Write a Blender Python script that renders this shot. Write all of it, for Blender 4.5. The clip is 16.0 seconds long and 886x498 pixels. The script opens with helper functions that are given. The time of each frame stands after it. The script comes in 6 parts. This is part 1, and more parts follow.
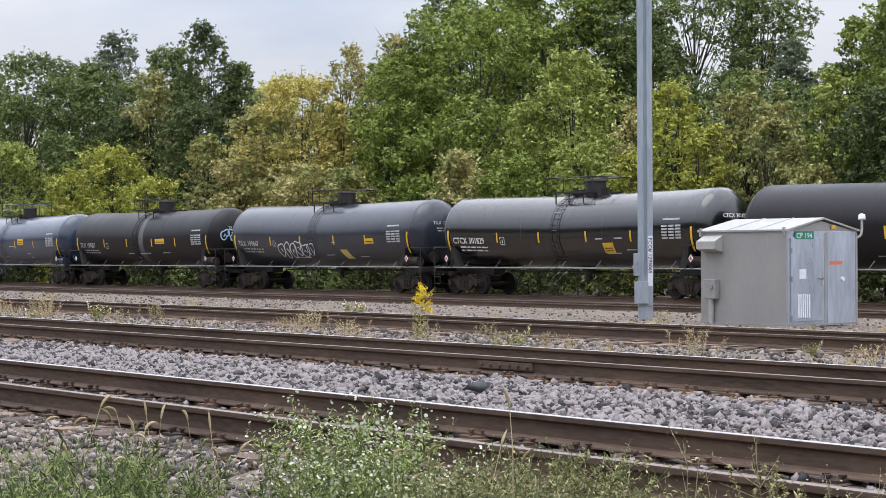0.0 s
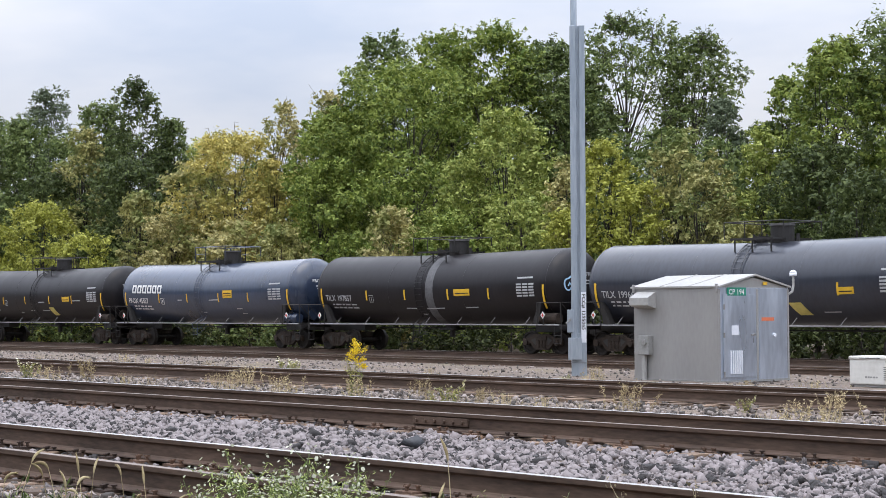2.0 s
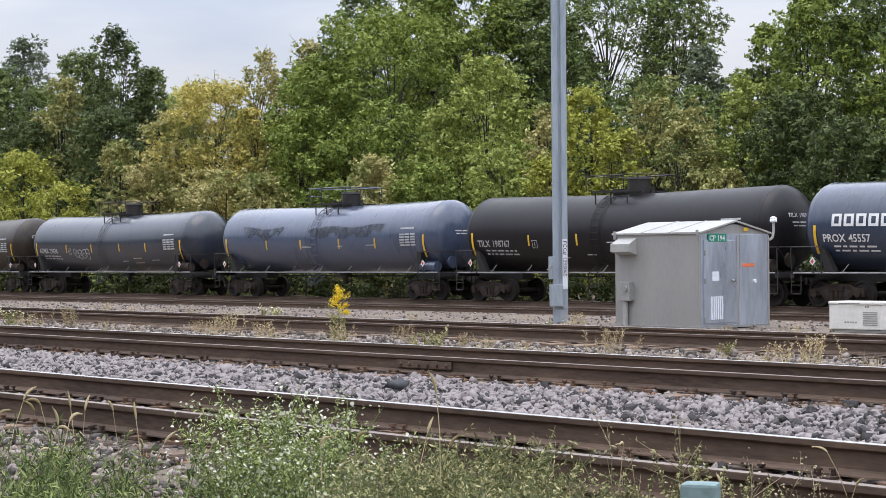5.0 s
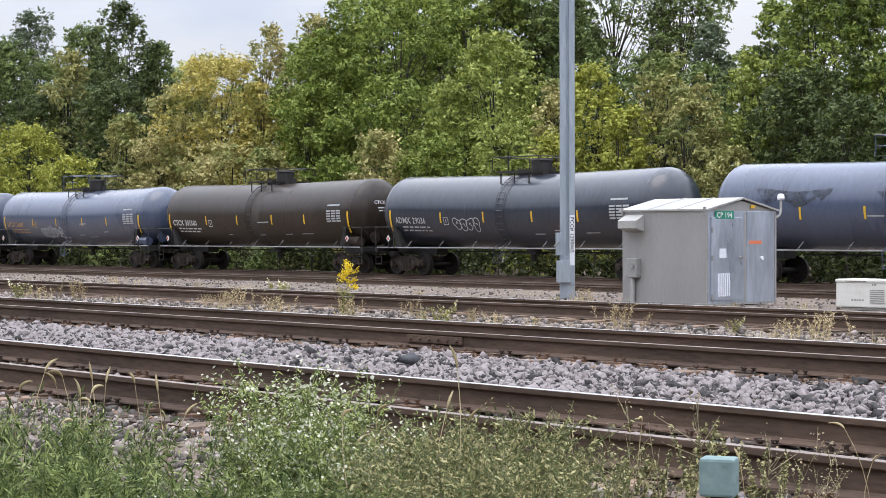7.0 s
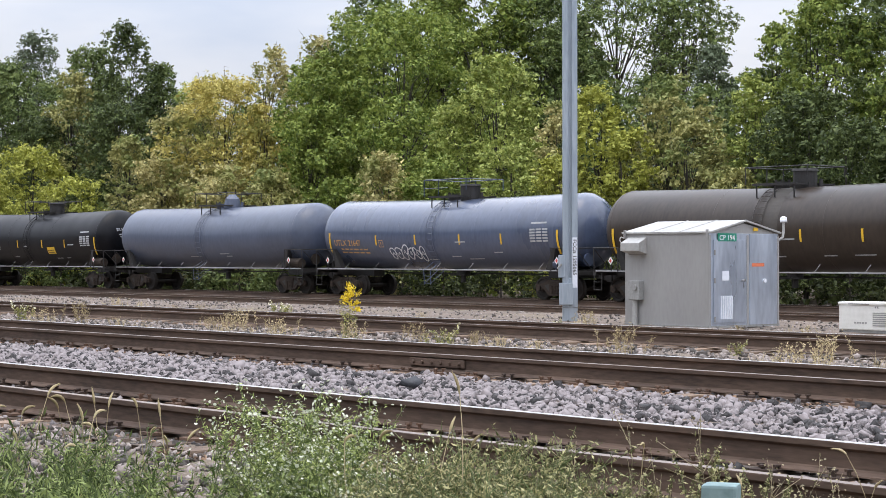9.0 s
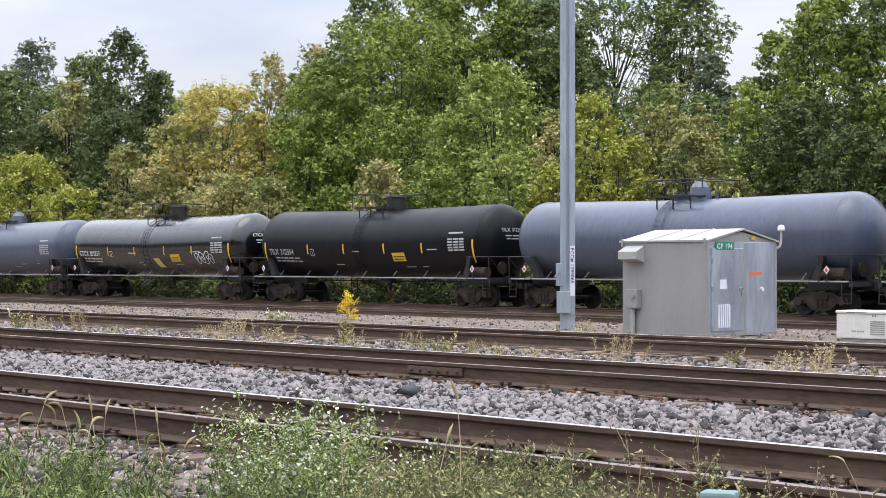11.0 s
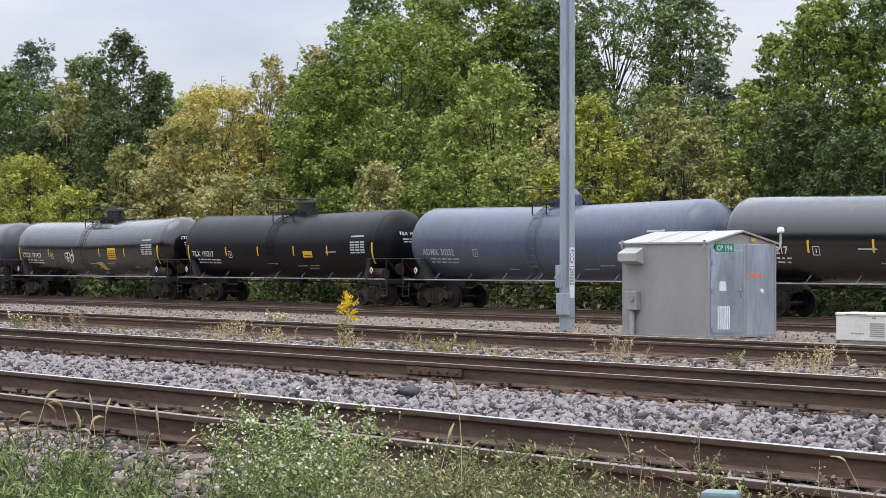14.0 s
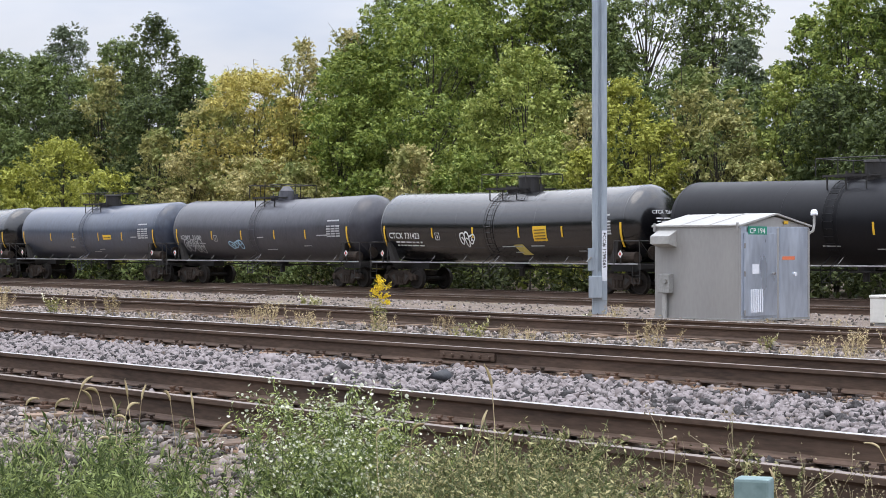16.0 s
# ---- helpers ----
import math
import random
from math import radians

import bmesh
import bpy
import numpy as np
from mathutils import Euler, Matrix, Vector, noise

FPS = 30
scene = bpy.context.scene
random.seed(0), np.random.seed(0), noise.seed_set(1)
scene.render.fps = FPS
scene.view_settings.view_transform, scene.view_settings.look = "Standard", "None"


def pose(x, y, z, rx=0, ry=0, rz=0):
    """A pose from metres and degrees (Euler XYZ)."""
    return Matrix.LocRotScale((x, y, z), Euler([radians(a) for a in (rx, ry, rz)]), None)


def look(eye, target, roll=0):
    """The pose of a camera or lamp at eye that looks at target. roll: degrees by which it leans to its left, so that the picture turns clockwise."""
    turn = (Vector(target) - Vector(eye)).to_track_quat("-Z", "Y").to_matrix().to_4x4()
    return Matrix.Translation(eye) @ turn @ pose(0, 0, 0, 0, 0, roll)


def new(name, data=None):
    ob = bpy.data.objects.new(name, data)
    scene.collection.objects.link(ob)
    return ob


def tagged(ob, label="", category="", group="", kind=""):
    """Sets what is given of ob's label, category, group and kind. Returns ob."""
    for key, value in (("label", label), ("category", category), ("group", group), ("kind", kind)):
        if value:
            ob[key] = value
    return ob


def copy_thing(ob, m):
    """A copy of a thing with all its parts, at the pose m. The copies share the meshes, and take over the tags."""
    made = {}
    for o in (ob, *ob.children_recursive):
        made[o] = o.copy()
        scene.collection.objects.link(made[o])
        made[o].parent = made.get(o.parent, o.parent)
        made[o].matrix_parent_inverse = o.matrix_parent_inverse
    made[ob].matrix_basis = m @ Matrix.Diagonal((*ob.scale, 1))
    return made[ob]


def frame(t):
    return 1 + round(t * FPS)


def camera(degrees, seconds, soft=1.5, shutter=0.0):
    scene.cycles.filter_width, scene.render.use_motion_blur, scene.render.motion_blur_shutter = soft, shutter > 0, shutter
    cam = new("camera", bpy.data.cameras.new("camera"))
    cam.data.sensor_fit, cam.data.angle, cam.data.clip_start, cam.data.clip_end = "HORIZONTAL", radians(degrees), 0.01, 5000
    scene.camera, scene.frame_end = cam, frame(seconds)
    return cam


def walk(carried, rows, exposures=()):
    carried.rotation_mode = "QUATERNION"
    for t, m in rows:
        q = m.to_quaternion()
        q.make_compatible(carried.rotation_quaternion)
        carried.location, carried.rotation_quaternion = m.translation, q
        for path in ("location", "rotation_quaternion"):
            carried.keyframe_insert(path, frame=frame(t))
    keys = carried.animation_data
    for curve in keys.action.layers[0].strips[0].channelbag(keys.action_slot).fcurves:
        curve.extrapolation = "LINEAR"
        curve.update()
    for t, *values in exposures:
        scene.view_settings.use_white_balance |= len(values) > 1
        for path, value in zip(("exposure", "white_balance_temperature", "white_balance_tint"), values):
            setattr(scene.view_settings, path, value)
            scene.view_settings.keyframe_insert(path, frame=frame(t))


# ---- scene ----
# ---- the camera and its walk ----
cam = camera(27.52, 16.0, soft=0.85)


def aim(x, y, z, yaw, pitch, roll):
    a, b = radians(yaw), radians(pitch)
    eye = Vector((x, y, z))
    return look(eye, eye + Vector((-math.sin(a) * math.cos(b), math.cos(a) * math.cos(b), math.sin(b))), roll)


# seconds, place, degrees to the left of the track's normal, degrees up, lean
PATH = [
    (0.0, -0.028, 0.184, 1.127, 51.601, 0.086, -0.292), (0.5, 0.032, 0.144, 1.132, 49.359, 0.559, -0.708),
    (1.0, -0.037, 0.193, 1.123, 48.233, 1.132, -0.616), (1.5, -0.052, 0.195, 1.109, 48.452, 1.478, -0.556),
    (2.0, -0.074, 0.196, 1.103, 49.473, 1.89, -0.292), (2.5, -0.053, 0.175, 1.083, 50.435, 2.429, -0.366),
    (3.0, -0.069, 0.188, 1.079, 50.501, 2.385, -0.488), (3.5, -0.096, 0.213, 1.049, 49.856, 1.578, -0.563),
    (4.0, -0.136, 0.234, 1.038, 49.773, 1.389, -0.54), (4.5, -0.06, 0.169, 1.039, 49.228, 1.025, -0.528),
    (4.7, -0.025, 0.143, 1.046, 48.97, 0.654, -0.46), (6.8, -0.029, 0.026, 1.054, 49.043, -0.597, -0.168),
    (7.0, -0.029, 0.023, 1.048, 49.01, -0.496, -0.131), (7.5, -0.058, 0.05, 1.046, 48.965, -0.279, -0.107),
    (8.0, -0.071, 0.044, 1.051, 48.973, -0.136, -0.162), (8.5, -0.037, 0.026, 1.062, 49.028, 0.031, -0.107),
    (9.0, -0.018, 0.016, 1.066, 49.097, 0.185, -0.07), (11.5, -0.026, 0.021, 1.058, 49.018, 0.485, -0.021),
    (12.0, 0.0, 0.0, 1.057, 49.084, 0.524, -0.054), (12.5, 0.0, 0.0, 1.06, 49.018, 0.43, 0.0),
    (13.0, -0.014, 0.017, 1.057, 49.006, 0.462, -0.009), (13.5, -0.025, 0.031, 1.052, 49.043, 0.528, -0.043),
    (14.0, -0.035, 0.018, 1.049, 48.995, 0.515, 0.071), (14.5, 0.0, -0.006, 1.072, 49.02, 0.314, 0.242),
    (15.0, -0.008, 0.009, 1.065, 49.18, 0.226, 0.272), (15.5, 0.0, 0.0, 1.069, 49.331, 0.105, 0.214),
    (16.0, -0.022, 0.001, 1.068, 50.013, -0.037, -0.046)]
walk(cam, [(r[0], aim(*r[1:])) for r in PATH], exposures=[(t, e, 7050.0 if 1.0 < t < 4.0 else 7150.0, 13.0) for t, e in (
    (0.0, 0.04), (1.5, 0.02), (2.0, 0.06), (2.5, -0.10), (3.5, -0.12), (4.5, -0.01), (7.0, 0.18), (8.0, 0.18), (9.0, 0.16), (11.5, 0.22), (12.5, 0.03), (14.5, 0.04), (16.0, 0.12))])

# ---- world and sun: an overcast sky ----
SUN_UP, SUN_ROUND = 77.0, 205.0
world = bpy.data.worlds.new("overcast_sky")
scene.world = world
world.use_nodes = True
wn, wl = world.node_tree.nodes, world.node_tree.links
wn.clear()
w_out = wn.new("ShaderNodeOutputWorld")
w_bg = wn.new("ShaderNodeBackground")
w_sky = wn.new("ShaderNodeTexSky")
w_sky.sky_type, w_sky.sun_disc = "NISHITA", False
w_sky.sun_elevation, w_sky.sun_rotation = radians(SUN_UP), radians(SUN_ROUND)
w_gain = wn.new("ShaderNodeVectorMath")
w_gain.operation = "SCALE"
w_gain.inputs[3].default_value = 0.075
w_tc = wn.new("ShaderNodeTexCoord")
w_map = wn.new("ShaderNodeMapping")
w_map.inputs["Scale"].default_value = (1.0, 1.0, 3.2)
w_noise = wn.new("ShaderNodeTexNoise")
w_noise.inputs["Scale"].default_value, w_noise.inputs["Detail"].default_value = 3.2, 5.0
w_noise.inputs["Roughness"].default_value = 0.55
w_ramp = wn.new("ShaderNodeValToRGB")
w_ramp.color_ramp.elements[0].position, w_ramp.color_ramp.elements[0].color = 0.34, (0.51, 0.62, 0.82, 1)
w_ramp.color_ramp.elements[1].position, w_ramp.color_ramp.elements[1].color = 0.66, (0.78, 0.845, 0.965, 1)
w_mix = wn.new("ShaderNodeMix")
w_mix.data_type = "RGBA"
w_mix.inputs[0].default_value = 0.88
wl.new(w_tc.outputs["Generated"], w_map.inputs[0])
wl.new(w_map.outputs[0], w_noise.inputs["Vector"])
wl.new(w_noise.outputs["Fac"], w_ramp.inputs[0])
wl.new(w_sky.outputs[0], w_gain.inputs[0])
wl.new(w_gain.outputs[0], w_mix.inputs[6])
wl.new(w_ramp.outputs[0], w_mix.inputs[7])
w_sep = wn.new("ShaderNodeSeparateXYZ")
wl.new(w_tc.outputs["Generated"], w_sep.inputs[0])
w_up = wn.new("ShaderNodeMapRange")
w_up.inputs["From Min"].default_value, w_up.inputs["From Max"].default_value = 0.0, 1.0
w_up.inputs["To Min"].default_value, w_up.inputs["To Max"].default_value = 0.64, 4.4
wl.new(w_sep.outputs["Z"], w_up.inputs["Value"])
w_lum = wn.new("ShaderNodeVectorMath")
w_lum.operation = "SCALE"
wl.new(w_mix.outputs[2], w_lum.inputs[0])
wl.new(w_up.outputs[0], w_lum.inputs[3])
wl.new(w_lum.outputs[0], w_bg.inputs["Color"])
w_bg.inputs["Strength"].default_value = 1.0
wl.new(w_bg.outputs[0], w_out.inputs[0])
sun = new("sun", bpy.data.lights.new("sun", "SUN"))
sun.data.energy, sun.data.angle, sun.data.color = 0.9, radians(45), (1.0, 0.97, 0.92)
# the brightest part of the cloud stands high, a little behind the camera
sun.matrix_world = look((20, -30, 40), (20 - 0.10, -30 + 0.20, 40 - 0.97))


# ---- materials ----
def material(name, dark, light, rough=0.8, metal=0.0, grain=30.0, stain=1.5, bump=0.2, depth=0.01, stretch=(1, 1, 1),
             third=None, third_at=0.62, third_scale=0.8, per_object=0.0, per_island=0.0, spec=0.5, translucent=0.0, coat=0.0, coat_rough=0.28, thin=0.0):
    """Two scales of noise between a dark and a light colour, an optional third colour in patches, and fine relief."""
    m = bpy.data.materials.new(name)
    m.use_nodes = True
    n, l = m.node_tree.nodes, m.node_tree.links
    b = n["Principled BSDF"]
    tc = n.new("ShaderNodeTexCoord")
    mp = n.new("ShaderNodeMapping")
    mp.inputs["Scale"].default_value = stretch
    l.new(tc.outputs["Object"], mp.inputs[0])

    def noise_at(scale, detail=4.0):
        t = n.new("ShaderNodeTexNoise")
        t.inputs["Scale"].default_value, t.inputs["Detail"].default_value = scale, detail
        l.new(mp.outputs[0], t.inputs["Vector"])
        return t.outputs["Fac"]

    def math_node(op, a, b_):
        t = n.new("ShaderNodeMath")
        t.operation = op
        for k, v in enumerate((a, b_)):
            if isinstance(v, (int, float)):
                t.inputs[k].default_value = v
            else:
                l.new(v, t.inputs[k])
        return t.outputs[0]

    fine, wide = noise_at(grain), noise_at(stain, 5.0)
    fac = math_node("ADD", math_node("MULTIPLY", fine, 0.45), math_node("MULTIPLY", wide, 0.55))
    if per_object:
        info = n.new("ShaderNodeObjectInfo")
        fac = math_node("ADD", fac, math_node("MULTIPLY", math_node("SUBTRACT", info.outputs["Random"], 0.5), per_object))
    if per_island:
        geo = n.new("ShaderNodeNewGeometry")
        fac = math_node("ADD", fac, math_node("MULTIPLY", math_node("SUBTRACT", geo.outputs["Random Per Island"], 0.5), per_island))
    ramp = n.new("ShaderNodeValToRGB")
    ramp.color_ramp.elements[0].position, ramp.color_ramp.elements[0].color = 0.36, (*dark, 1)
    ramp.color_ramp.elements[1].position, ramp.color_ramp.elements[1].color = 0.64, (*light, 1)
    l.new(fac, ramp.inputs[0])
    colour = ramp.outputs[0]
    if third:
        patch = n.new("ShaderNodeValToRGB")
        patch.color_ramp.elements[0].position, patch.color_ramp.elements[1].position = third_at, third_at + 0.1
        l.new(noise_at(third_scale, 6.0), patch.inputs[0])
        mix = n.new("ShaderNodeMix")
        mix.data_type = "RGBA"
        l.new(patch.outputs[0], mix.inputs[0])
        l.new(colour, mix.inputs[6])
        mix.inputs[7].default_value = (*third, 1)
        colour = mix.outputs[2]
    l.new(colour, b.inputs["Base Color"])
    b.inputs["Metallic"].default_value = metal
    b.inputs["Specular IOR Level"].default_value = spec
    b.inputs["Coat Weight"].default_value, b.inputs["Coat Roughness"].default_value = coat, coat_rough
    b.inputs["Coat IOR"].default_value = 1.7 if coat_rough < 0.18 else 1.5
    l.new(math_node("ADD", math_node("MULTIPLY", math_node("SUBTRACT", wide, 0.5), 0.35), rough), b.inputs["Roughness"])
    if bump:
        bp = n.new("ShaderNodeBump")
        bp.inputs["Strength"].default_value, bp.inputs["Distance"].default_value = bump, depth
        l.new(fine, bp.inputs["Height"])
        l.new(bp.outputs[0], b.inputs["Normal"])
    if translucent:
        tr = n.new("ShaderNodeBsdfTranslucent")
        l.new(colour, tr.inputs["Color"])
        mx = n.new("ShaderNodeMixShader")
        mx.inputs[0].default_value = translucent
        l.new(b.outputs[0], mx.inputs[1])
        l.new(tr.outputs[0], mx.inputs[2])
        l.new(mx.outputs[0], n["Material Output"].inputs[0])
    if thin:
        clear = n.new("ShaderNodeBsdfTransparent")
        gaps = n.new("ShaderNodeValToRGB")
        gaps.color_ramp.elements[0].position, gaps.color_ramp.elements[1].position = thin - 0.16, thin + 0.16
        l.new(noise_at(2.2, 6.0), gaps.inputs[0])
        mx = n.new("ShaderNodeMixShader")
        l.new(gaps.outputs[0], mx.inputs[0])
        l.new(clear.outputs[0], mx.inputs[1])
        l.new(b.outputs[0], mx.inputs[2])
        l.new(mx.outputs[0], n["Material Output"].inputs[0])
    return m


GRAVEL = material("ballast_ground", (0.085, 0.065, 0.05), (0.235, 0.18, 0.14), 0.9, grain=45, stain=0.5, bump=0.9, depth=0.03,
                  third=(0.17, 0.135, 0.09), third_at=0.55, third_scale=0.25)
STONE = material("ballast_stone", (0.033, 0.030, 0.030), (0.265, 0.232, 0.230), 0.85, grain=60, stain=6, bump=0.5, per_island=1.1, per_object=0.8, third=(0.14, 0.095, 0.07), third_at=0.66, third_scale=5)
FINE_STONE = material("dirty_gravel", (0.07, 0.06, 0.053), (0.30, 0.255, 0.23), 0.9, grain=60, stain=3, bump=0.3, per_island=1.0)
RUST = material("rusty_rail_steel", (0.056, 0.038, 0.029), (0.138, 0.092, 0.068), 0.8, grain=50, stain=4, bump=0.2, depth=0.004, stretch=(0.15, 1, 1), spec=0.3)
SHINE = material("worn_rail_head", (0.42, 0.41, 0.40), (0.6, 0.59, 0.58), 0.45, metal=0.8, grain=80, stain=2, bump=0.05, stretch=(0.05, 1, 1))
DULL = material("dull_rail_head", (0.15, 0.115, 0.10), (0.27, 0.22, 0.19), 0.6, metal=0.2, grain=60, stain=2, bump=0.1, stretch=(0.05, 1, 1))
TIE = material("weathered_sleeper_wood", (0.085, 0.058, 0.042), (0.25, 0.172, 0.12), 0.9, grain=40, stain=3, bump=0.5, per_object=0.6, stretch=(4, 0.4, 4))
CHIP = material("rust_and_wood_chips", (0.06, 0.036, 0.024), (0.24, 0.145, 0.09), 0.9, grain=60, stain=6, bump=0.3, per_island=1.2)
PLATE = material("rusted_tie_plate", (0.042, 0.026, 0.019), (0.15, 0.088, 0.058), 0.85, grain=60, stain=6, bump=0.3, per_object=0.5)


# ---- mesh helpers ----
def part(name, bm, mat, parent=None, label="", smooth=False):
    me = bpy.data.meshes.new(name)
    bm.normal_update()
    bm.to_mesh(me)
    bm.free()
    return part_of(name, me, mat, parent, label, smooth)


def part_of(name, me, mat, parent=None, label="", smooth=False):
    for m in (mat if isinstance(mat, (list, tuple)) else (mat,)):
        if m and m.name not in me.materials:
            me.materials.append(m)
    if smooth:
        me.shade_smooth()
    ob = new(name, me)
    if parent:
        ob.parent = parent
    if label:
        tagged(ob, label)
    return ob


def box(bm, x0, x1, y0, y1, z0, z1, bevel=0.0, mat=0):
    start = len(bm.faces)
    vs = bmesh.ops.create_cube(bm, size=1, matrix=Matrix.Translation(((x0 + x1) / 2, (y0 + y1) / 2, (z0 + z1) / 2))
                               @ Matrix.Diagonal((x1 - x0, y1 - y0, z1 - z0, 1)))["verts"]
    if bevel:
        edges = list({e for v in vs for e in v.link_edges})
        bmesh.ops.bevel(bm, geom=edges, offset=bevel, segments=2, affect="EDGES", profile=0.6)
    bm.faces.ensure_lookup_table()
    for f in bm.faces[start:]:
        f.material_index = mat
    return bm


def rod(bm, a, b, r, r2=None, seg=8, caps=True):
    a, b = Vector(a), Vector(b)
    d = b - a
    m = Matrix.Translation((a + b) / 2) @ d.to_track_quat("Z", "Y").to_matrix().to_4x4()
    bmesh.ops.create_cone(bm, cap_ends=caps, segments=seg, radius1=r, radius2=r if r2 is None else r2, depth=d.length, matrix=m)
    return bm


def pipe(bm, pts, r, seg=6):
    for a, b in zip(pts, pts[1:]):
        rod(bm, a, b, r, seg=seg)
    return bm


def mesh_from(name, verts, faces):
    """A mesh out of arrays: faces is an (n, k) array of equal polygons."""
    verts, faces = np.asarray(verts, np.float32), np.asarray(faces, np.int32)
    me = bpy.data.meshes.new(name)
    n, k = faces.shape
    me.vertices.add(len(verts))
    me.vertices.foreach_set("co", verts.ravel())
    me.loops.add(n * k)
    me.loops.foreach_set("vertex_index", faces.ravel())
    me.polygons.add(n)
    me.polygons.foreach_set("loop_start", np.arange(0, n * k, k, dtype=np.int32))
    me.update(calc_edges=True)
    return me


def lerp_profile(pairs, v):
    xs, ys = zip(*pairs)
    return np.interp(v, xs, ys)


# ---- the ground: one sheet from behind the camera to beyond the trees ----
GROUND = [(-900, -0.7), (-10, -0.68), (2.5, -0.6), (4.6, -0.5), (5.6, -0.38), (6.2, -0.24), (8.7, -0.228), (9.4, -0.22), (11.6, -0.22), (12.3, -0.228), (14.8, -0.235), (16.2, -0.32),
          (19.8, -0.36), (23.5, -0.37), (26, -0.5), (31, -0.61), (38, -0.76), (43, -0.80), (49, -0.925), (54, -0.93), (58, -1.0), (900, -1.0)]


def ground_z(y):
    return float(lerp_profile(GROUND, y))


def build_ground():
    ys = np.unique(np.concatenate([[-900, -300, -100, -40, -15, -5], np.arange(0, 26, 0.25), np.arange(26, 62, 0.8), [70, 85, 120, 200, 400, 900]]))
    xs = np.unique(np.concatenate([[-900, -500, -300, -200, -150], np.arange(-120, -46, 1.5), np.arange(-46, 6, 0.25), [10, 20, 40, 80, 200, 500, 900]]))
    gx, gy = np.meshgrid(xs, ys)
    rng = np.random.default_rng(3)
    z = lerp_profile(GROUND, gy) + rng.normal(0, 0.012, gx.shape) * ((gy > 0) & (gy < 45))
    v = np.stack([gx, gy, z], -1).reshape(-1, 3)
    i = np.arange(len(v)).reshape(gx.shape)
    faces = np.stack([i[:-1, :-1], i[:-1, 1:], i[1:, 1:], i[1:, :-1]], -1).reshape(-1, 4)
    return tagged(part_of("ground", mesh_from("ground", v, faces), GRAVEL, smooth=True),
                  "grey-brown trackside gravel and earth, level to the horizon", "ground", kind="structure")


ground = build_ground()

# ---- tracks ----
RAIL = [(0.0, 0.036), (-0.004, 0.0375), (-0.034, 0.037), (-0.042, 0.026), (-0.052, 0.009), (-0.15, 0.009), (-0.162, 0.03), (-0.176, 0.074), (-0.186, 0.076)]


def rail_mesh(x0, x1):
    """A flat-bottomed rail along x, its head's top at z = 0; the running surface is a material of its own."""
    right = [(h, z) for z, h in RAIL]
    ring = [(-h, z) for h, z in reversed(right)] + right
    ring = [(h, z) for h, z in ring]
    bm = bmesh.new()
    xs = np.arange(x0, x1 + 0.1, 6.0)
    rows = [[bm.verts.new((x, h, z)) for h, z in ring] for x in xs]
    n = len(ring)
    top = n // 2 - 1
    for a, b in zip(rows, rows[1:]):
        for k in range(n):
            f = bm.faces.new((a[k], a[(k + 1) % n], b[(k + 1) % n], b[k]))
            f.material_index = 1 if k == top else 0
    bm.faces.new(rows[0])
    bm.faces.new(list(reversed(rows[-1])))
    bmesh.ops.recalc_face_normals(bm, faces=bm.faces[:])
    me = bpy.data.meshes.new("rail")
    bm.to_mesh(me)
    bm.free()
    return me


def track(y, z, near_mat, far_mat, label):
    t = tagged(new("railway_track"), label, "railway track", kind="structure")
    t.location = (0, y, z)
    for side, m in ((-1, near_mat), (1, far_mat)):
        r = part_of("rail", rail_mesh(-330, 90), [RUST, m], t)
        r.location = (0, side * 0.755, 0)
    return t


TRACK_A, TRACK_B, TRACK_C, TRACK_D, TRACK_T = (7.73, 0.0), (13.47, 0.0), (21.4, -0.12), (41.0, -0.6), (51.1, -0.73)
track_a = track(*TRACK_A, DULL, SHINE, "main-line track with rusty rails and spiked sleepers in ballast")
track_b = track(*TRACK_B, DULL, SHINE, "second main-line track with a bolted rail joint in ballast")
track_c = track(*TRACK_C, DULL, SHINE, "siding track with dark rails and half-buried sleepers")
track_d = track(*TRACK_D, DULL, DULL, "rusty yard track on brown gravel")
track_t = track(*TRACK_T, DULL, SHINE, "yard track on which the tank cars run")


# ---- tank cars ----
YELLOW = material("yellow_reflector", (0.62, 0.36, 0.02), (0.78, 0.48, 0.04), 0.5, grain=40, stain=5, bump=0.05)
TAG = material("faded_yellow_panel", (0.50, 0.40, 0.10), (0.68, 0.56, 0.18), 0.6, grain=40, stain=5, bump=0.05)
WHITE = material("white_lettering", (0.58, 0.58, 0.58), (0.74, 0.74, 0.74), 0.6, grain=60, stain=5, bump=0.0)
PALE = material("faded_lettering", (0.30, 0.31, 0.32), (0.48, 0.49, 0.50), 0.7, grain=60, stain=8, bump=0.0)
ORANGE_INK = material("orange_lettering", (0.42, 0.22, 0.08), (0.55, 0.32, 0.12), 0.7, grain=60, stain=8, bump=0.0)
RED = material("red_placard", (0.50, 0.05, 0.04), (0.60, 0.08, 0.06), 0.5, grain=40, stain=5, bump=0.0)
SPRAY = material("white_spray_paint", (0.48, 0.50, 0.54), (0.68, 0.70, 0.74), 0.7, grain=40, stain=6, bump=0.0)
SPRAY_BLUE = material("pale_blue_spray_paint", (0.25, 0.45, 0.60), (0.40, 0.60, 0.75), 0.7, grain=40, stain=6, bump=0.0)
SOOT = material("black_residue", (0.012, 0.013, 0.016), (0.045, 0.048, 0.055), 0.5, grain=20, stain=3, bump=0.1)
